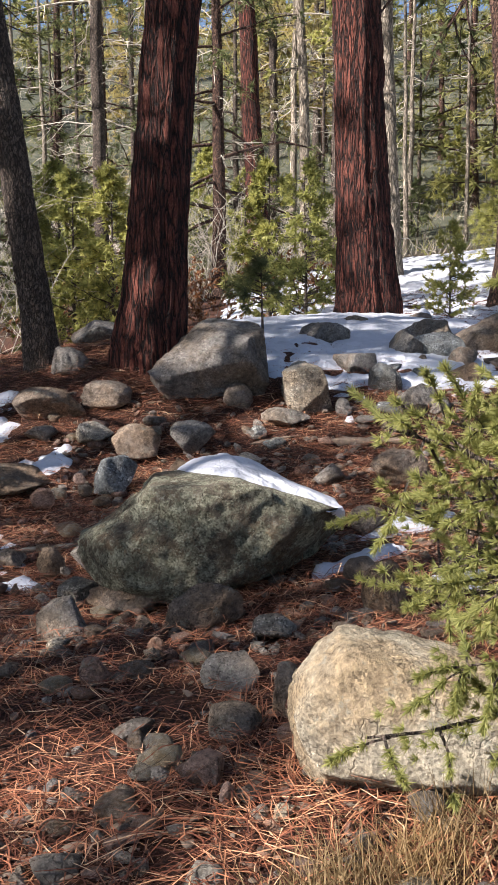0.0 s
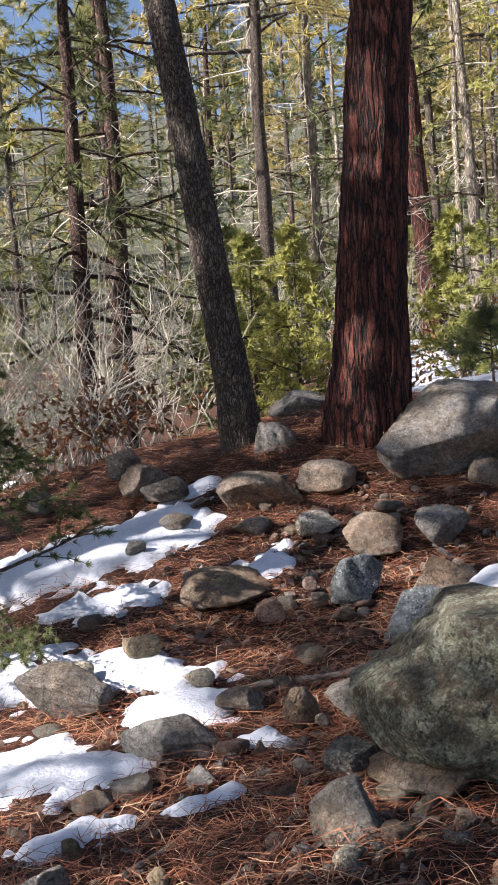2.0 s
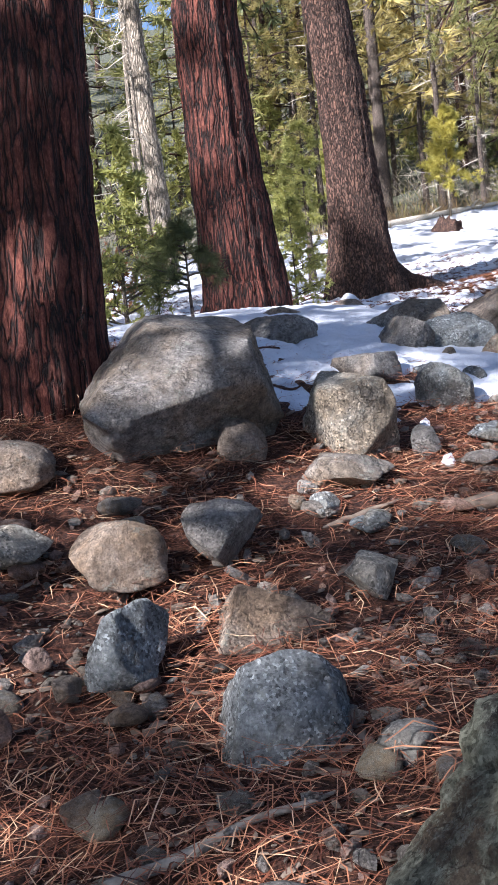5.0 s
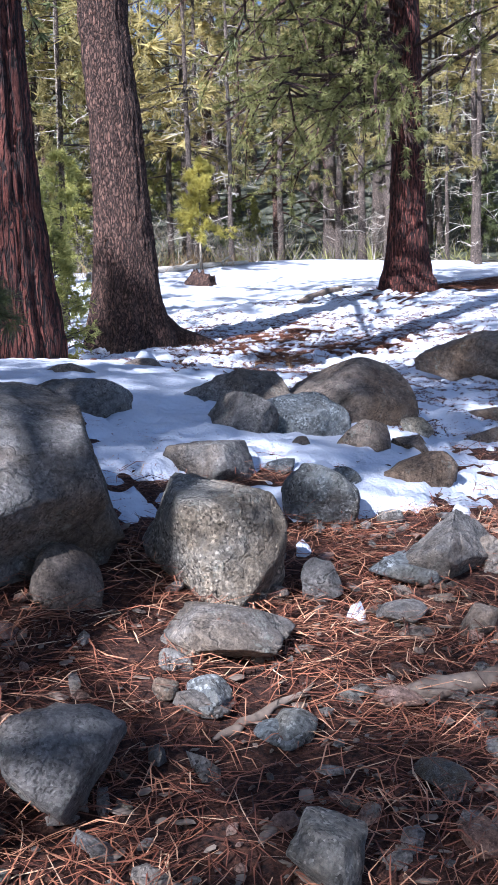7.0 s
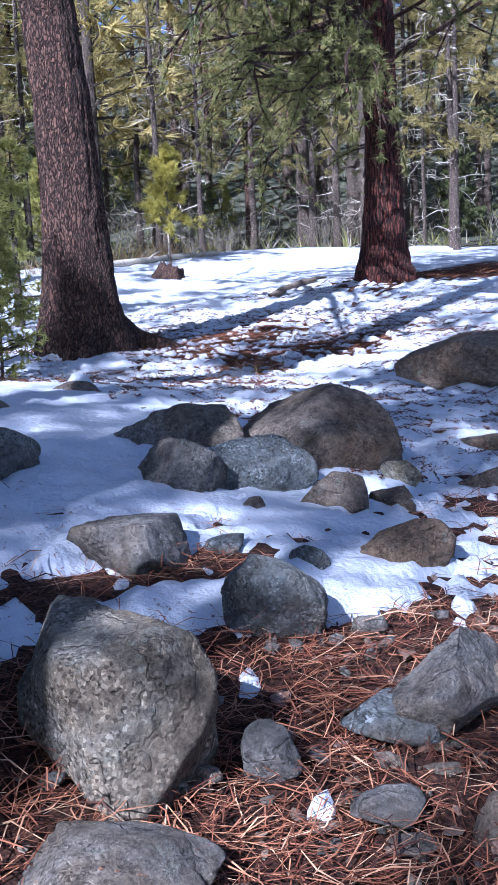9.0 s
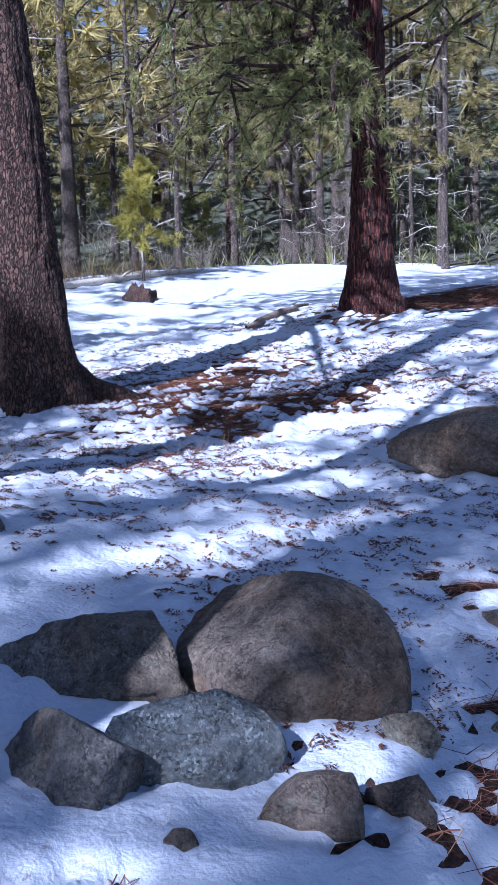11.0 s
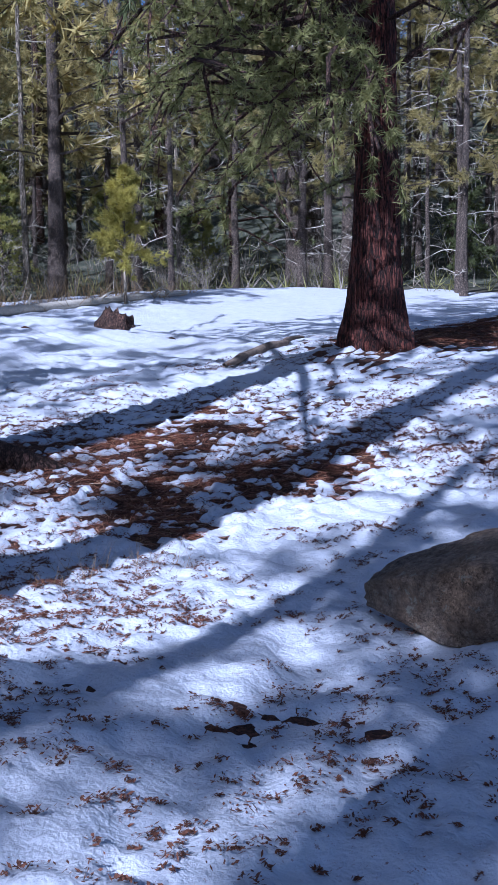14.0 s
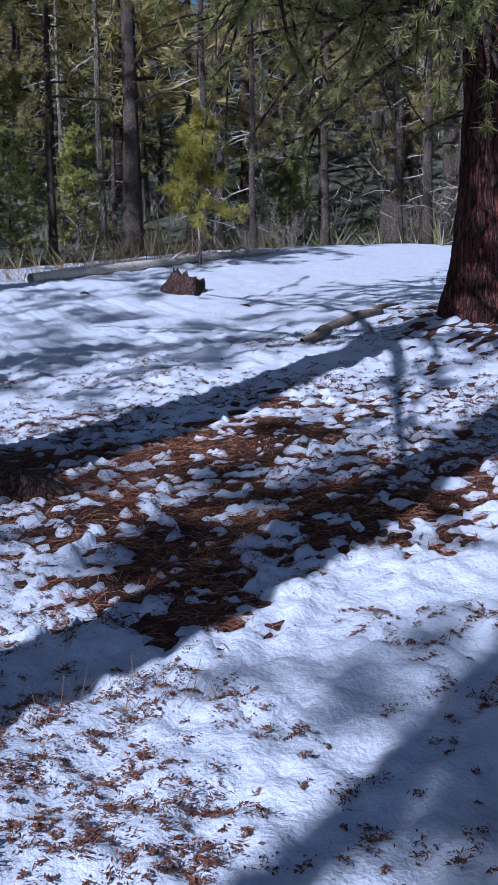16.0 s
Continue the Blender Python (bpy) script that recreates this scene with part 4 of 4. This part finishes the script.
rock(-1.95, 6.85, 0.87, 0.33, 0.26, 0.16, 7, 0.5, "grey", "grey granite stone bedded in pine needles")
rock(-2.83, 7.05, 0.82, 0.26, 0.21, 0.17, 7, 0.4, "grey", "grey granite stone bedded in pine needles")
rock(-1.77, 6.38, 0.73, 0.20, 0.16, 0.11, 7, 0.3, "grey", "grey granite stone bedded in pine needles")
rock(-1.63, 5.08, 0.37, 0.19, 0.15, 0.13, 7, 0.4, "pale", "pale tan granite stone with fine speckles")
rock(-1.84, 4.72, 0.26, 0.43, 0.30, 0.27, 7, 0.9, "grey", "grey granite stone bedded in pine needles")
rock(-1.87, 4.88, 0.30, 0.17, 0.14, 0.12, 7, 0.6, "pale", "pale tan granite stone with fine speckles")
rock(-1.40, 3.98, 0.20, 0.15, 0.12, 0.08, 7, 0.5, "grey", "grey granite stone bedded in pine needles")
rock(-1.17, 3.99, 0.22, 0.10, 0.08, 0.08, 7, 0.6, "grey", "grey granite stone bedded in pine needles")
rock(-1.50, 3.90, 0.18, 0.14, 0.11, 0.08, 7, 0.5, "brown", "grey-brown weathered stone half sunk in the ground")
rock(-1.45, 3.35, 0.17, 0.15, 0.12, 0.18, 7, 0.4, "grey", "grey granite stone bedded in pine needles")
rock(-0.82, 3.25, 0.21, 0.12, 0.09, 0.06, 7, 0.6, "brown", "grey-brown weathered stone half sunk in the ground")
rock(-0.69, 3.42, 0.24, 0.10, 0.08, 0.07, 7, 0.6, "speckled", "light grey speckled granite stone")
rock(-1.17, 3.41, 0.18, 0.06, 0.05, 0.07, 7, 0.6, "pale", "pale tan granite stone with fine speckles")
rock(-0.88, 3.54, 0.22, 0.09, 0.07, 0.05, 7, 0.6, "brown", "grey-brown weathered stone half sunk in the ground")
rock(-0.81, 3.48, 0.22, 0.06, 0.04, 0.05, 7, 0.4, "grey", "grey granite stone bedded in pine needles")
rock(-1.48, 3.64, 0.15, 0.07, 0.06, 0.07, 7, 0.4, "brown", "grey-brown weathered stone half sunk in the ground")
rock(-1.95, 6.15, 0.63, 0.13, 0.10, 0.09, 7, 0.4, "grey", "grey granite stone bedded in pine needles")
rock(0.36, 6.45, 0.91, 0.47, 0.38, 0.50, -34, 0.5, "speckled", "large blocky speckled granite boulder", shape=1, cuts=((0.05, -0.2, 0.97, 0.6), (0.8, -0.25, -0.5, 0.5), (-0.7, -0.2, -0.65, 0.4), (-0.1, -0.97, 0.1, 0.75), (0.8, -0.55, 0.2, 0.7)))
rock(0.76, 7.16, 1.10, 0.34, 0.25, 0.2, -34, 0.4, "grey", "grey granite stone bedded in snow")
rock(0.88, 6.75, 0.98, 0.33, 0.24, 0.28, -50, 0.6, "blue", "blue-grey speckled granite stone among needles")
rock(1.48, 6.90, 0.99, 0.30, 0.24, 0.27, -34, 0.8, "brown", "grey-brown weathered stone half sunk in the ground")
rock(1.41, 8.03, 1.30, 0.55, 0.34, 0.25, -35, 0.5, "grey", "long flat grey boulder edged with snow")
rock(1.19, 7.63, 1.18, 0.32, 0.26, 0.31, -35, 0.7, "grey", "grey granite stone bedded in pine needles")
rock(0.60, 7.94, 1.29, 0.43, 0.30, 0.22, -34, 0.3, "grey", "grey granite stone bedded in pine needles")
rock(1.62, 9.42, 1.38, 0.36, 0.29, 0.25, -34, 0.5, "brown", "large rounded brown-grey granite boulder with a cap of snow", cap=True)
rock(0.98, 8.81, 1.39, 0.39, 0.27, 0.14, -34, 0.4, "grey", "grey granite stone bedded in pine needles")
rock(2.38, 7.40, 1.06, 0.30, 0.22, 0.14, -34, 0.4, "brown", "grey-brown weathered stone half sunk in the ground")
rock(0.90, 6.32, 0.84, 0.25, 0.20, 0.09, -34, 0.4, "blue", "blue-grey speckled granite stone among needles")
rock(0.61, 6.31, 0.85, 0.14, 0.11, 0.13, -34, 0.7, "grey", "grey granite stone bedded in pine needles")
rock(0.20, 6.19, 0.80, 0.36, 0.29, 0.13, -34, 0.5, "grey", "grey granite stone bedded in pine needles")
rock(0.05, 6.15, 0.76, 0.09, 0.07, 0.07, -34, 0.6, "grey", "grey granite stone bedded in pine needles")
rock(-0.02, 6.06, 0.73, 0.06, 0.05, 0.07, -34, 0.4, "brown", "grey-brown weathered stone half sunk in the ground")
rock(0.05, 5.98, 0.72, 0.12, 0.10, 0.10, -34, 0.5, "blue", "blue-grey speckled granite stone among needles")
rock(0.14, 5.83, 0.67, 0.14, 0.11, 0.06, -34, 0.5, "blue", "blue-grey speckled granite stone among needles")
rock(0.72, 6.11, 0.78, 0.16, 0.13, 0.08, -34, 0.4, "grey", "grey granite stone bedded in pine needles")
rock(0.85, 5.99, 0.76, 0.12, 0.09, 0.10, -34, 0.5, "brown", "grey-brown weathered stone half sunk in the ground")
rock(0.45, 5.83, 0.69, 0.11, 0.08, 0.05, -34, 0.7, "pink", "small pinkish angular stone on the needle litter")
rock(1.17, 6.24, 0.85, 0.12, 0.10, 0.14, -34, 0.4, "grey", "grey granite stone bedded in pine needles")
rock(1.17, 6.95, 1.02, 0.14, 0.11, 0.11, -34, 0.5, "blue", "blue-grey speckled granite stone among needles")
rock(1.78, 7.26, 1.08, 0.17, 0.14, 0.11, -34, 0.6, "brown", "grey-brown weathered stone half sunk in the ground")
rock(1.10, 6.62, 0.93, 0.10, 0.08, 0.07, -34, 0.5, "grey", "grey granite stone bedded in pine needles")
rock(0.47, 6.34, 0.83, 0.06, 0.05, 0.04, -34, 0.5, "brown", "grey-brown weathered stone half sunk in the ground")
rock(0.69, 6.03, 0.75, 0.10, 0.08, 0.03, -34, 0.5, "brown", "grey-brown weathered stone half sunk in the ground")
rock(0.41, 6.33, 0.82, 0.03, 0.02, 0.04, -34, 0.5, "pale", "pale tan granite stone with fine speckles")
rock(1.93, 7.82, 1.21, 0.67, 0.62, 0.51, -35, 0.15, "brown", "large rounded brown-grey granite boulder")
rock(1.43, 7.61, 1.17, 0.48, 0.36, 0.31, -45, 0.6, "blue", "blue-grey speckled granite stone among needles")
rock(1.58, 7.32, 1.12, 0.25, 0.2, 0.19, -35, 0.4, "brown", "grey-brown weathered stone half sunk in the ground")
rock(1.28, 7.34, 1.11, 0.09, 0.07, 0.09, -35, 0.4, "grey", "grey granite stone bedded in pine needles")
rock(2.23, 9.81, 1.35, 0.35, 0.28, 0.16, -35, 0.4, "brown", "grey-brown weathered stone with a cap of snow", cap=True)
rock(1.96, 7.43, 1.12, 0.15, 0.12, 0.15, -35, 0.6, "pale", "pale tan granite stone with fine speckles")
rock(1.03, 7.14, 1.06, 0.12, 0.09, 0.07, -34, 0.4, "blue", "blue-grey speckled granite stone among needles")
rock(5.02, 10.05, 1.42, 1.45, 1.0, 0.5, -38, 0.45, "brown", "broad brown boulder rising out of the snow")
rock(7.06, 10.34, 1.61, 0.56, 0.45, 0.56, -42, 0.5, "brown", "large rounded brown-grey granite boulder")
rock(5.31, 9.41, 1.30, 0.48, 0.38, 0.25, -42, 0.4, "grey", "large smooth grey granite boulder with a cap of snow", cap=True)
rock(3.45, 7.98, 1.17, 0.34, 0.27, 0.27, -44, 0.3, "grey", "grey granite stone bedded in pine needles")
rock(2.93, 7.92, 1.14, 0.24, 0.20, 0.12, -44, 0.4, "brown", "grey-brown weathered stone half sunk in the ground")
rock(2.56, 8.48, 1.21, 0.09, 0.07, 0.04, -44, 0.4, "brown", "grey-brown weathered stone half sunk in the ground")

rock(-0.27, 4.81, 0.40, 0.20, 0.16, 0.12, 10, 0.35, "speckled", "speckled grey stone among rust-brown needles")
rock(0.28, 5.42, 0.57, 0.10, 0.08, 0.06, 45, 0.35, "pink", "small reddish stone among needles")
rock(0.08, 5.08, 0.48, 0.11, 0.08, 0.06, 0, 0.35, "brown", "brown stone bedded in pine needles")
rock(-0.23, 4.67, 0.38, 0.10, 0.08, 0.06, 45, 0.35, "grey", "flat grey stone on needle litter")


# ---- litter, pebbles, sticks ----
def strew(count, box, rng, allow):
    """Points strewn over a stretch of ground where it is bare."""
    x, y = rng.uniform(box[0], box[1], count), rng.uniform(box[2], box[3], count)
    ok = allow(x, y)
    return x[ok], y[ok]


def needle_litter(name, count, box, seed, long, wide, label, stack=0.03):
    rng = np.random.RandomState(seed)
    x, y = strew(count, box, rng, lambda x, y: (snow_depth(x, y) < 0.004) & (np.minimum.reduce([x - box[0], box[1] - x, y - box[2], box[3] - y]) > rng.uniform(0, 0.9, len(x))) & (fbm(x * 2.2, y * 2.2, 3, 91) + rng.uniform(-0.55, 0.55, len(x)) > -0.28))
    n = len(x)
    a = fbm(x * 3, y * 3, 2, 93) * 6 + rng.normal(size=n) * 0.9
    z = np.maximum(height(x, y), lie(x, y) * 0.65 + height(x, y) * 0.35 + snow_depth(x, y) - 0.01) + 0.003 + rng.exponential(stack * 0.4, n)
    ln = long * rng.uniform(0.5, 1.1, n)
    d = np.stack([np.cos(a), np.sin(a), rng.normal(size=n) * 0.14], 1)
    s = np.stack([-np.sin(a), np.cos(a), rng.normal(size=n) * 0.3], 1)
    c = np.stack([x, y, z], 1)
    bow = s * (rng.normal(size=n) * 0.12 * ln)[:, None] + np.array([0, 0, 1.0]) * (rng.uniform(-0.02, 0.1, n) * ln)[:, None]
    h = (d * ln[:, None]) / 2
    ss = s * wide / 2
    v = np.stack([c - h - ss * 0.6, c - h + ss * 0.6, c + bow + ss, c + bow - ss, c + h + ss * 0.3, c + h - ss * 0.3], 1).reshape(-1, 3)
    k = np.arange(n)[:, None] * 6
    f = np.concatenate([k + np.array([[0, 1, 2, 3]]), k + np.array([[3, 2, 4, 5]])], 0)
    return thing(name, raw_mesh(name, v, f, smooth=False), LITTER, label, "needles", kind="stuff")


needle_litter("needle_litter", 165000, (-3.2, 2.9, 0.7, 8.2), 71, 0.16, 0.003, "thick litter of rust-brown fallen pine needles")
needle_litter("needle_litter", 260000, (1.5, 8.2, 7.2, 16.0), 72, 0.14, 0.0035, "fallen pine needles lying on trodden snow", 0.012)
needle_litter("needle_litter", 22000, (9.5, 19.5, 15.5, 21.0), 73, 0.25, 0.009, "needle carpet round the trunk of a large pine", 0.02)
needle_litter("needle_litter", 34000, (-4.6, 0.6, 7.5, 12.5), 76, 0.2, 0.006, "fallen needles behind the crest of the slope", 0.02)

def snow_crumbs(count, box, seed):
    """Rusty tufts of needles and bark crumbs that lie on the snow in small heaps."""
    rng = np.random.RandomState(seed)
    heaps = strew(count, box, rng, lambda x, y: (snow_depth(x, y) > 0.01) & (fbm(x * 1.1, y * 1.1, 2, 97) + 0.5 * fbm(x * 4, y * 4, 2, 98) + rng.uniform(-0.3, 0.3, len(x)) > -0.06))
    size = 0.007 + 0.034 * rng.uniform(size=len(heaps[0])) ** 2.5
    many = (9 + size * 1100).astype(int)
    r = np.repeat(size, many)
    n = len(r)
    x, y = np.repeat(heaps[0], many) + r * rng.normal(size=n) * 0.9, np.repeat(heaps[1], many) + r * rng.normal(size=n) * 0.6
    z = snow_top(x, y, snow_depth(x, y)) + 0.004 + np.abs(rng.normal(size=n)) * r * 0.25
    a, ln, wide = rng.uniform(0, 6.3, n), rng.uniform(0.006, 0.024, n), rng.uniform(0.003, 0.007, n)
    d = np.stack([np.cos(a), np.sin(a), rng.normal(size=n) * 0.3], 1) * ln[:, None] / 2
    s = np.stack([-np.sin(a), np.cos(a), rng.normal(size=n) * 0.5], 1) * wide[:, None] / 2
    c = np.stack([x, y, z], 1)
    v = np.stack([c - d, c + s, c + d, c - s], 1).reshape(-1, 3)
    f = np.arange(n)[:, None] * 4 + np.array([[0, 1, 2, 3]])
    return thing("needle_crumbs", raw_mesh("needle_crumbs", v, f, smooth=False), CRUMBS, "rusty crumbs of needles and bark on snow", "needles", kind="stuff")


snow_crumbs(16000, (1.6, 10.5, 7.4, 17.5), 74)
snow_crumbs(9000, (3.2, 8.6, 10.6, 15.6), 75)

pebbles = []
for i in range(6):
    rng = np.random.RandomState(200 + i)
    v, f = BALLS[2]
    p = v * (1 + 0.2 * n3(v, 1.2, 300 + i)[:, None])
    for _ in range(9):
        n = rng.normal(size=3)
        n /= np.linalg.norm(n)
        p = p - np.maximum(0, p @ n - rng.uniform(0.55, 0.9))[:, None] * n * 0.85
    me = raw_mesh("pebble", p * np.array([1, rng.uniform(0.6, 0.9), rng.uniform(0.4, 0.65)]), f[:, :3])
    me.materials.append(ROCKS[("grey", "pink", "pale", "brown", "speckled", "brown")[i]])
    pebbles.append(me)
prng = np.random.RandomState(81)
px, py = strew(900, (-2.1, 1.3, 1.6, 6.9), prng, lambda x, y: (snow_depth(x, y) < 0.01) & (fbm(x * 1.4, y * 1.4, 2, 83) > -0.12))
for i, (x, y) in enumerate(list(zip(px, py))[:290]):
    r = 0.012 + 0.03 * prng.uniform() ** 2.2 if i > 120 else prng.uniform(0.03, 0.085)
    ob = new("pebble", pebbles[i % 6])
    ob.matrix_world = pose(x, y, float(height(x, y)) + r * 0.25, prng.uniform(-15, 15), prng.uniform(-15, 15), prng.uniform(0, 360)) @ Matrix.Scale(r, 4)
    tagged(ob, ("small grey pebble on needle litter", "small pinkish pebble on needle litter", "small pale pebble on needle litter", "small brown pebble on needle litter",
                "small speckled pebble on needle litter", "small brown pebble on needle litter")[i % 6], "pebble", "pebbles on the slope")


def scatter(name, count, box, seed, small, large, flat, material, label, category):
    """Bits too many to count, strewn in drifts over the bare ground, in one mesh."""
    rng = np.random.RandomState(seed)
    x, y = strew(count, box, rng, lambda x, y: (snow_depth(x, y) < 0.006) & (fbm(x * 1.9, y * 1.9, 3, seed) + rng.uniform(-0.25, 0.25, len(x)) > 0.0))
    v, f = unit_ball(1)
    n, k = len(x), len(v)
    size = small + (large - small) * rng.uniform(size=n) ** 3
    p = v[None] * (1 + rng.uniform(-0.3, 0.3, (n, k, 1))) * size[:, None, None] * np.stack([rng.uniform(0.8, 1.5, n), rng.uniform(0.5, 0.9, n), flat * rng.uniform(0.6, 1.2, n)], 1)[:, None, :]
    a = rng.uniform(0, 6.3, n)
    c, s = np.cos(a)[:, None], np.sin(a)[:, None]
    p = np.stack([p[:, :, 0] * c - p[:, :, 1] * s, p[:, :, 0] * s + p[:, :, 1] * c, p[:, :, 2] + p[:, :, 0] * rng.normal(size=(n, 1)) * 0.25], 2)
    p += np.stack([x, y, height(x, y) + 0.3 * size * flat + 0.004], 1)[:, None, :]
    faces = (np.arange(n)[:, None, None] * k + f[None]).reshape(-1, 3)
    return thing(name, raw_mesh(name, p.reshape(-1, 3), faces, smooth=False), material, label, category, kind="stuff")


scatter("gravel", 5200, (-2.2, 1.6, 1.5, 6.7), 84, 0.006, 0.034, 0.7, ROCKS["grey"], "small grey gravel between the stones", "gravel")
scatter("gravel", 3600, (-2.2, 1.6, 1.5, 6.7), 85, 0.006, 0.03, 0.7, ROCKS["pink"], "small pinkish gravel between the stones", "gravel")
scatter("bark_chips", 6500, (-2.2, 1.8, 1.5, 7.2), 86, 0.008, 0.028, 0.22, WOOD, "brown bark chips and cone scales in the litter", "bark chips")


def stick(name, label, ends, r, material, seed, bend=0.05, category="stick", snags=2):
    """A bent stick or log with stubs of twigs, lying between two places on the ground."""
    snags = 0 if r < 0.02 else snags
    rng = np.random.RandomState(seed)
    (x0, y0), (x1, y1) = ends
    t = np.linspace(0, 1, 12)
    off = np.cumsum(rng.normal(size=12)) * bend * 0.3
    x, y = x0 + (x1 - x0) * t - (y1 - y0) * off * 0.3, y0 + (y1 - y0) * t + (x1 - x0) * off * 0.3
    z = np.maximum(height(x, y), lie(x, y) + snow_depth(x, y)) + r * 0.6
    path = np.stack([x, y, z], 1)
    mid = path.mean(0)
    parts = [tube_arrays(path - mid, r * (np.linspace(1, 0.5, 12) if r > 0.08 and snags else np.array([0.35, 0.75, 1, 1, 0.95, 0.9, 0.8, 0.75, 0.65, 0.55, 0.4, 0.2])) * (1 + 0.12 * rng.normal(size=12)), 12, 0.03, seed)]
    for _ in range(snags):
        q, d = along(path - mid, rng.uniform(0.2, 0.95))
        w = np.array([rng.normal(), rng.normal(), abs(rng.normal()) + 0.3])
        parts.append(tube_arrays(bough(q, w / np.linalg.norm(w), min(0.35, r * rng.uniform(3, 7)), rng, 0.02, 0.2, 4), np.linspace(r * 0.35, r * 0.12, 5), 5))
    ob = thing(name, raw_mesh(name, *join(parts)), material, label, category)
    ob.location = mid
    return ob


stick("fallen_branch", "weathered brown branch lying on the needles", ((0.47, 5.85), (0.95, 5.75)), 0.028, WOOD, 1, 0.05, "stick", 0)
stick("fallen_branch", "dark crooked stick among stones", ((0.0, 5.9), (0.3, 5.98)), 0.012, WOOD, 2, 0.2)
stick("fallen_branch", "pale dry stick lying in the needles", ((-1.15, 4.7), (-0.45, 4.75)), 0.016, TWIG, 3, 0.1)
stick("fallen_branch", "brown stick beside the lichen boulder", ((-0.75, 3.75), (-0.4, 4.5)), 0.02, WOOD, 4, 0.15)
stick("fallen_branch", "thin dead stick on the stony ground", ((-1.05, 3.3), (-0.8, 3.6)), 0.009, WOOD, 5)
stick("fallen_branch", "thin broken stick on the snow", ((-1.3, 3.5), (-1.15, 3.75)), 0.008, TWIG, 6)
stick("fallen_branch", "dark curved branch half buried in the snow", ((8.2, 16.8), (10.3, 18.3)), 0.06, WOOD, 7, 0.35, "stick", 0)
stick("fallen_log", "bleached fallen log at the far edge of the meadow", ((7.3, 23.0), (12.2, 24.6)), 0.09, TWIG_PALE, 8, 0.03, "log", 9)


def stump(x, y, r, h, seed):
    rng = np.random.RandomState(seed)
    zs = np.linspace(-0.1, h, 14)
    v, f = tube_arrays(np.stack([0.25 * zs, 0 * zs, zs], 1), r * (1 + 0.5 * np.exp(-np.clip(zs, 0, 9) / 0.1)), 36, 0.14, seed)
    v[-36:, 2] += rng.uniform(-0.12, 0.08, 36)
    cap = np.array([v[-36:].mean(0) - [0, 0, 0.08]])
    n = len(v)
    tf = np.stack([np.arange(n - 36, n), np.roll(np.arange(n - 36, n), -1), np.full(36, n), np.full(36, n)], 1)[:, :3]
    vv, ff = tri(v, f)
    ob = thing("tree_stump", raw_mesh("tree_stump", np.concatenate([vv, cap]), np.concatenate([ff, tf])), BARK_BROWN, "broken weathered tree stump poking out of the snow", "stump")
    ob.location = (x, y, float(lie(x, y)) + 0.03)


stump(9.0, 21.4, 0.2, 0.2, 91)


def grass(x, y, count, tall, seed, label):
    """A tuft of dry grass."""
    rng = np.random.RandomState(seed)
    c = np.stack([rng.normal(size=count) * tall * 0.35, rng.normal(size=count) * tall * 0.35, np.zeros(count)], 1)
    d = np.stack([rng.normal(size=count) * 0.6, rng.normal(size=count) * 0.6, np.ones(count)], 1)
    ob = thing("grass_tuft", raw_mesh("grass_tuft", *blades(c, d, 1, tall, 0.004 if tall < 0.4 else 0.01, 0.2, rng), smooth=False), STRAW, label, "grass", "dry grass tufts")
    ob.location = (x, y, float(height(x, y)))


for i, (x, y, n, tall) in enumerate(((0.2, 1.85, 240, 0.16), (0.35, 1.9, 220, 0.15), (0.46, 2.0, 160, 0.18), (0.1, 1.8, 160, 0.13), (0.3, 1.75, 200, 0.13))):
    grass(x, y, n, tall, 400 + i, "tuft of straw-coloured dry grass beside a boulder")
for i in range(26):
    t = i / 25
    grass(7.2 + 5.2 * t + 0.4 * math.sin(i * 5), 23.5 + 1.7 * t + 0.4 * math.sin(i * 9), 26, 0.5 + 0.3 * math.sin(i * 3) ** 2, 440 + i, "dry brown grass stalks along a fallen log")
for i in range(9):
    grass(2.4 + 0.25 * i + 0.2 * math.sin(i * 7), 12.6 + 0.3 * math.sin(i * 4) - 0.15 * i, 30, 0.22, 480 + i, "thin dry grass poking through snow")


def brush(count, seed):
    """Undergrowth of the slopes behind: bare stalks and low sprigs."""
    rng = np.random.RandomState(seed)
    a, r = np.radians(rng.uniform(-44, 78, count)), np.sqrt(rng.uniform(15 ** 2, 62 ** 2, count))
    x, y = 1 + r * np.sin(a), 7 + r * np.cos(a)
    ok = (((x - 10) / 11.5) ** 2 + ((y - 18) / 9.0) ** 2 > 1) & ~((x > -1) & (x < 5) & (y < 19)) & (fbm(x * 0.3, y * 0.3, 2, 97) + rng.uniform(-0.3, 0.3, count) > -0.1)
    x, y = x[ok], y[ok]
    c = np.stack([x, y, lie(x, y) - 0.05], 1)
    d = np.stack([rng.normal(size=len(x)) * 0.35, rng.normal(size=len(x)) * 0.35, np.ones(len(x))], 1)
    return blades(c, d, 4, 0.75, 0.035, 0.6, rng)


thing("undergrowth", raw_mesh("undergrowth", *brush(4500, 601), smooth=False), TWIG, "thicket of dry grey stalks under the trees", "undergrowth", kind="stuff")
thing("undergrowth", raw_mesh("undergrowth", *brush(6000, 602), smooth=False), PINE, "low green sprigs under the trees", "undergrowth", kind="stuff")
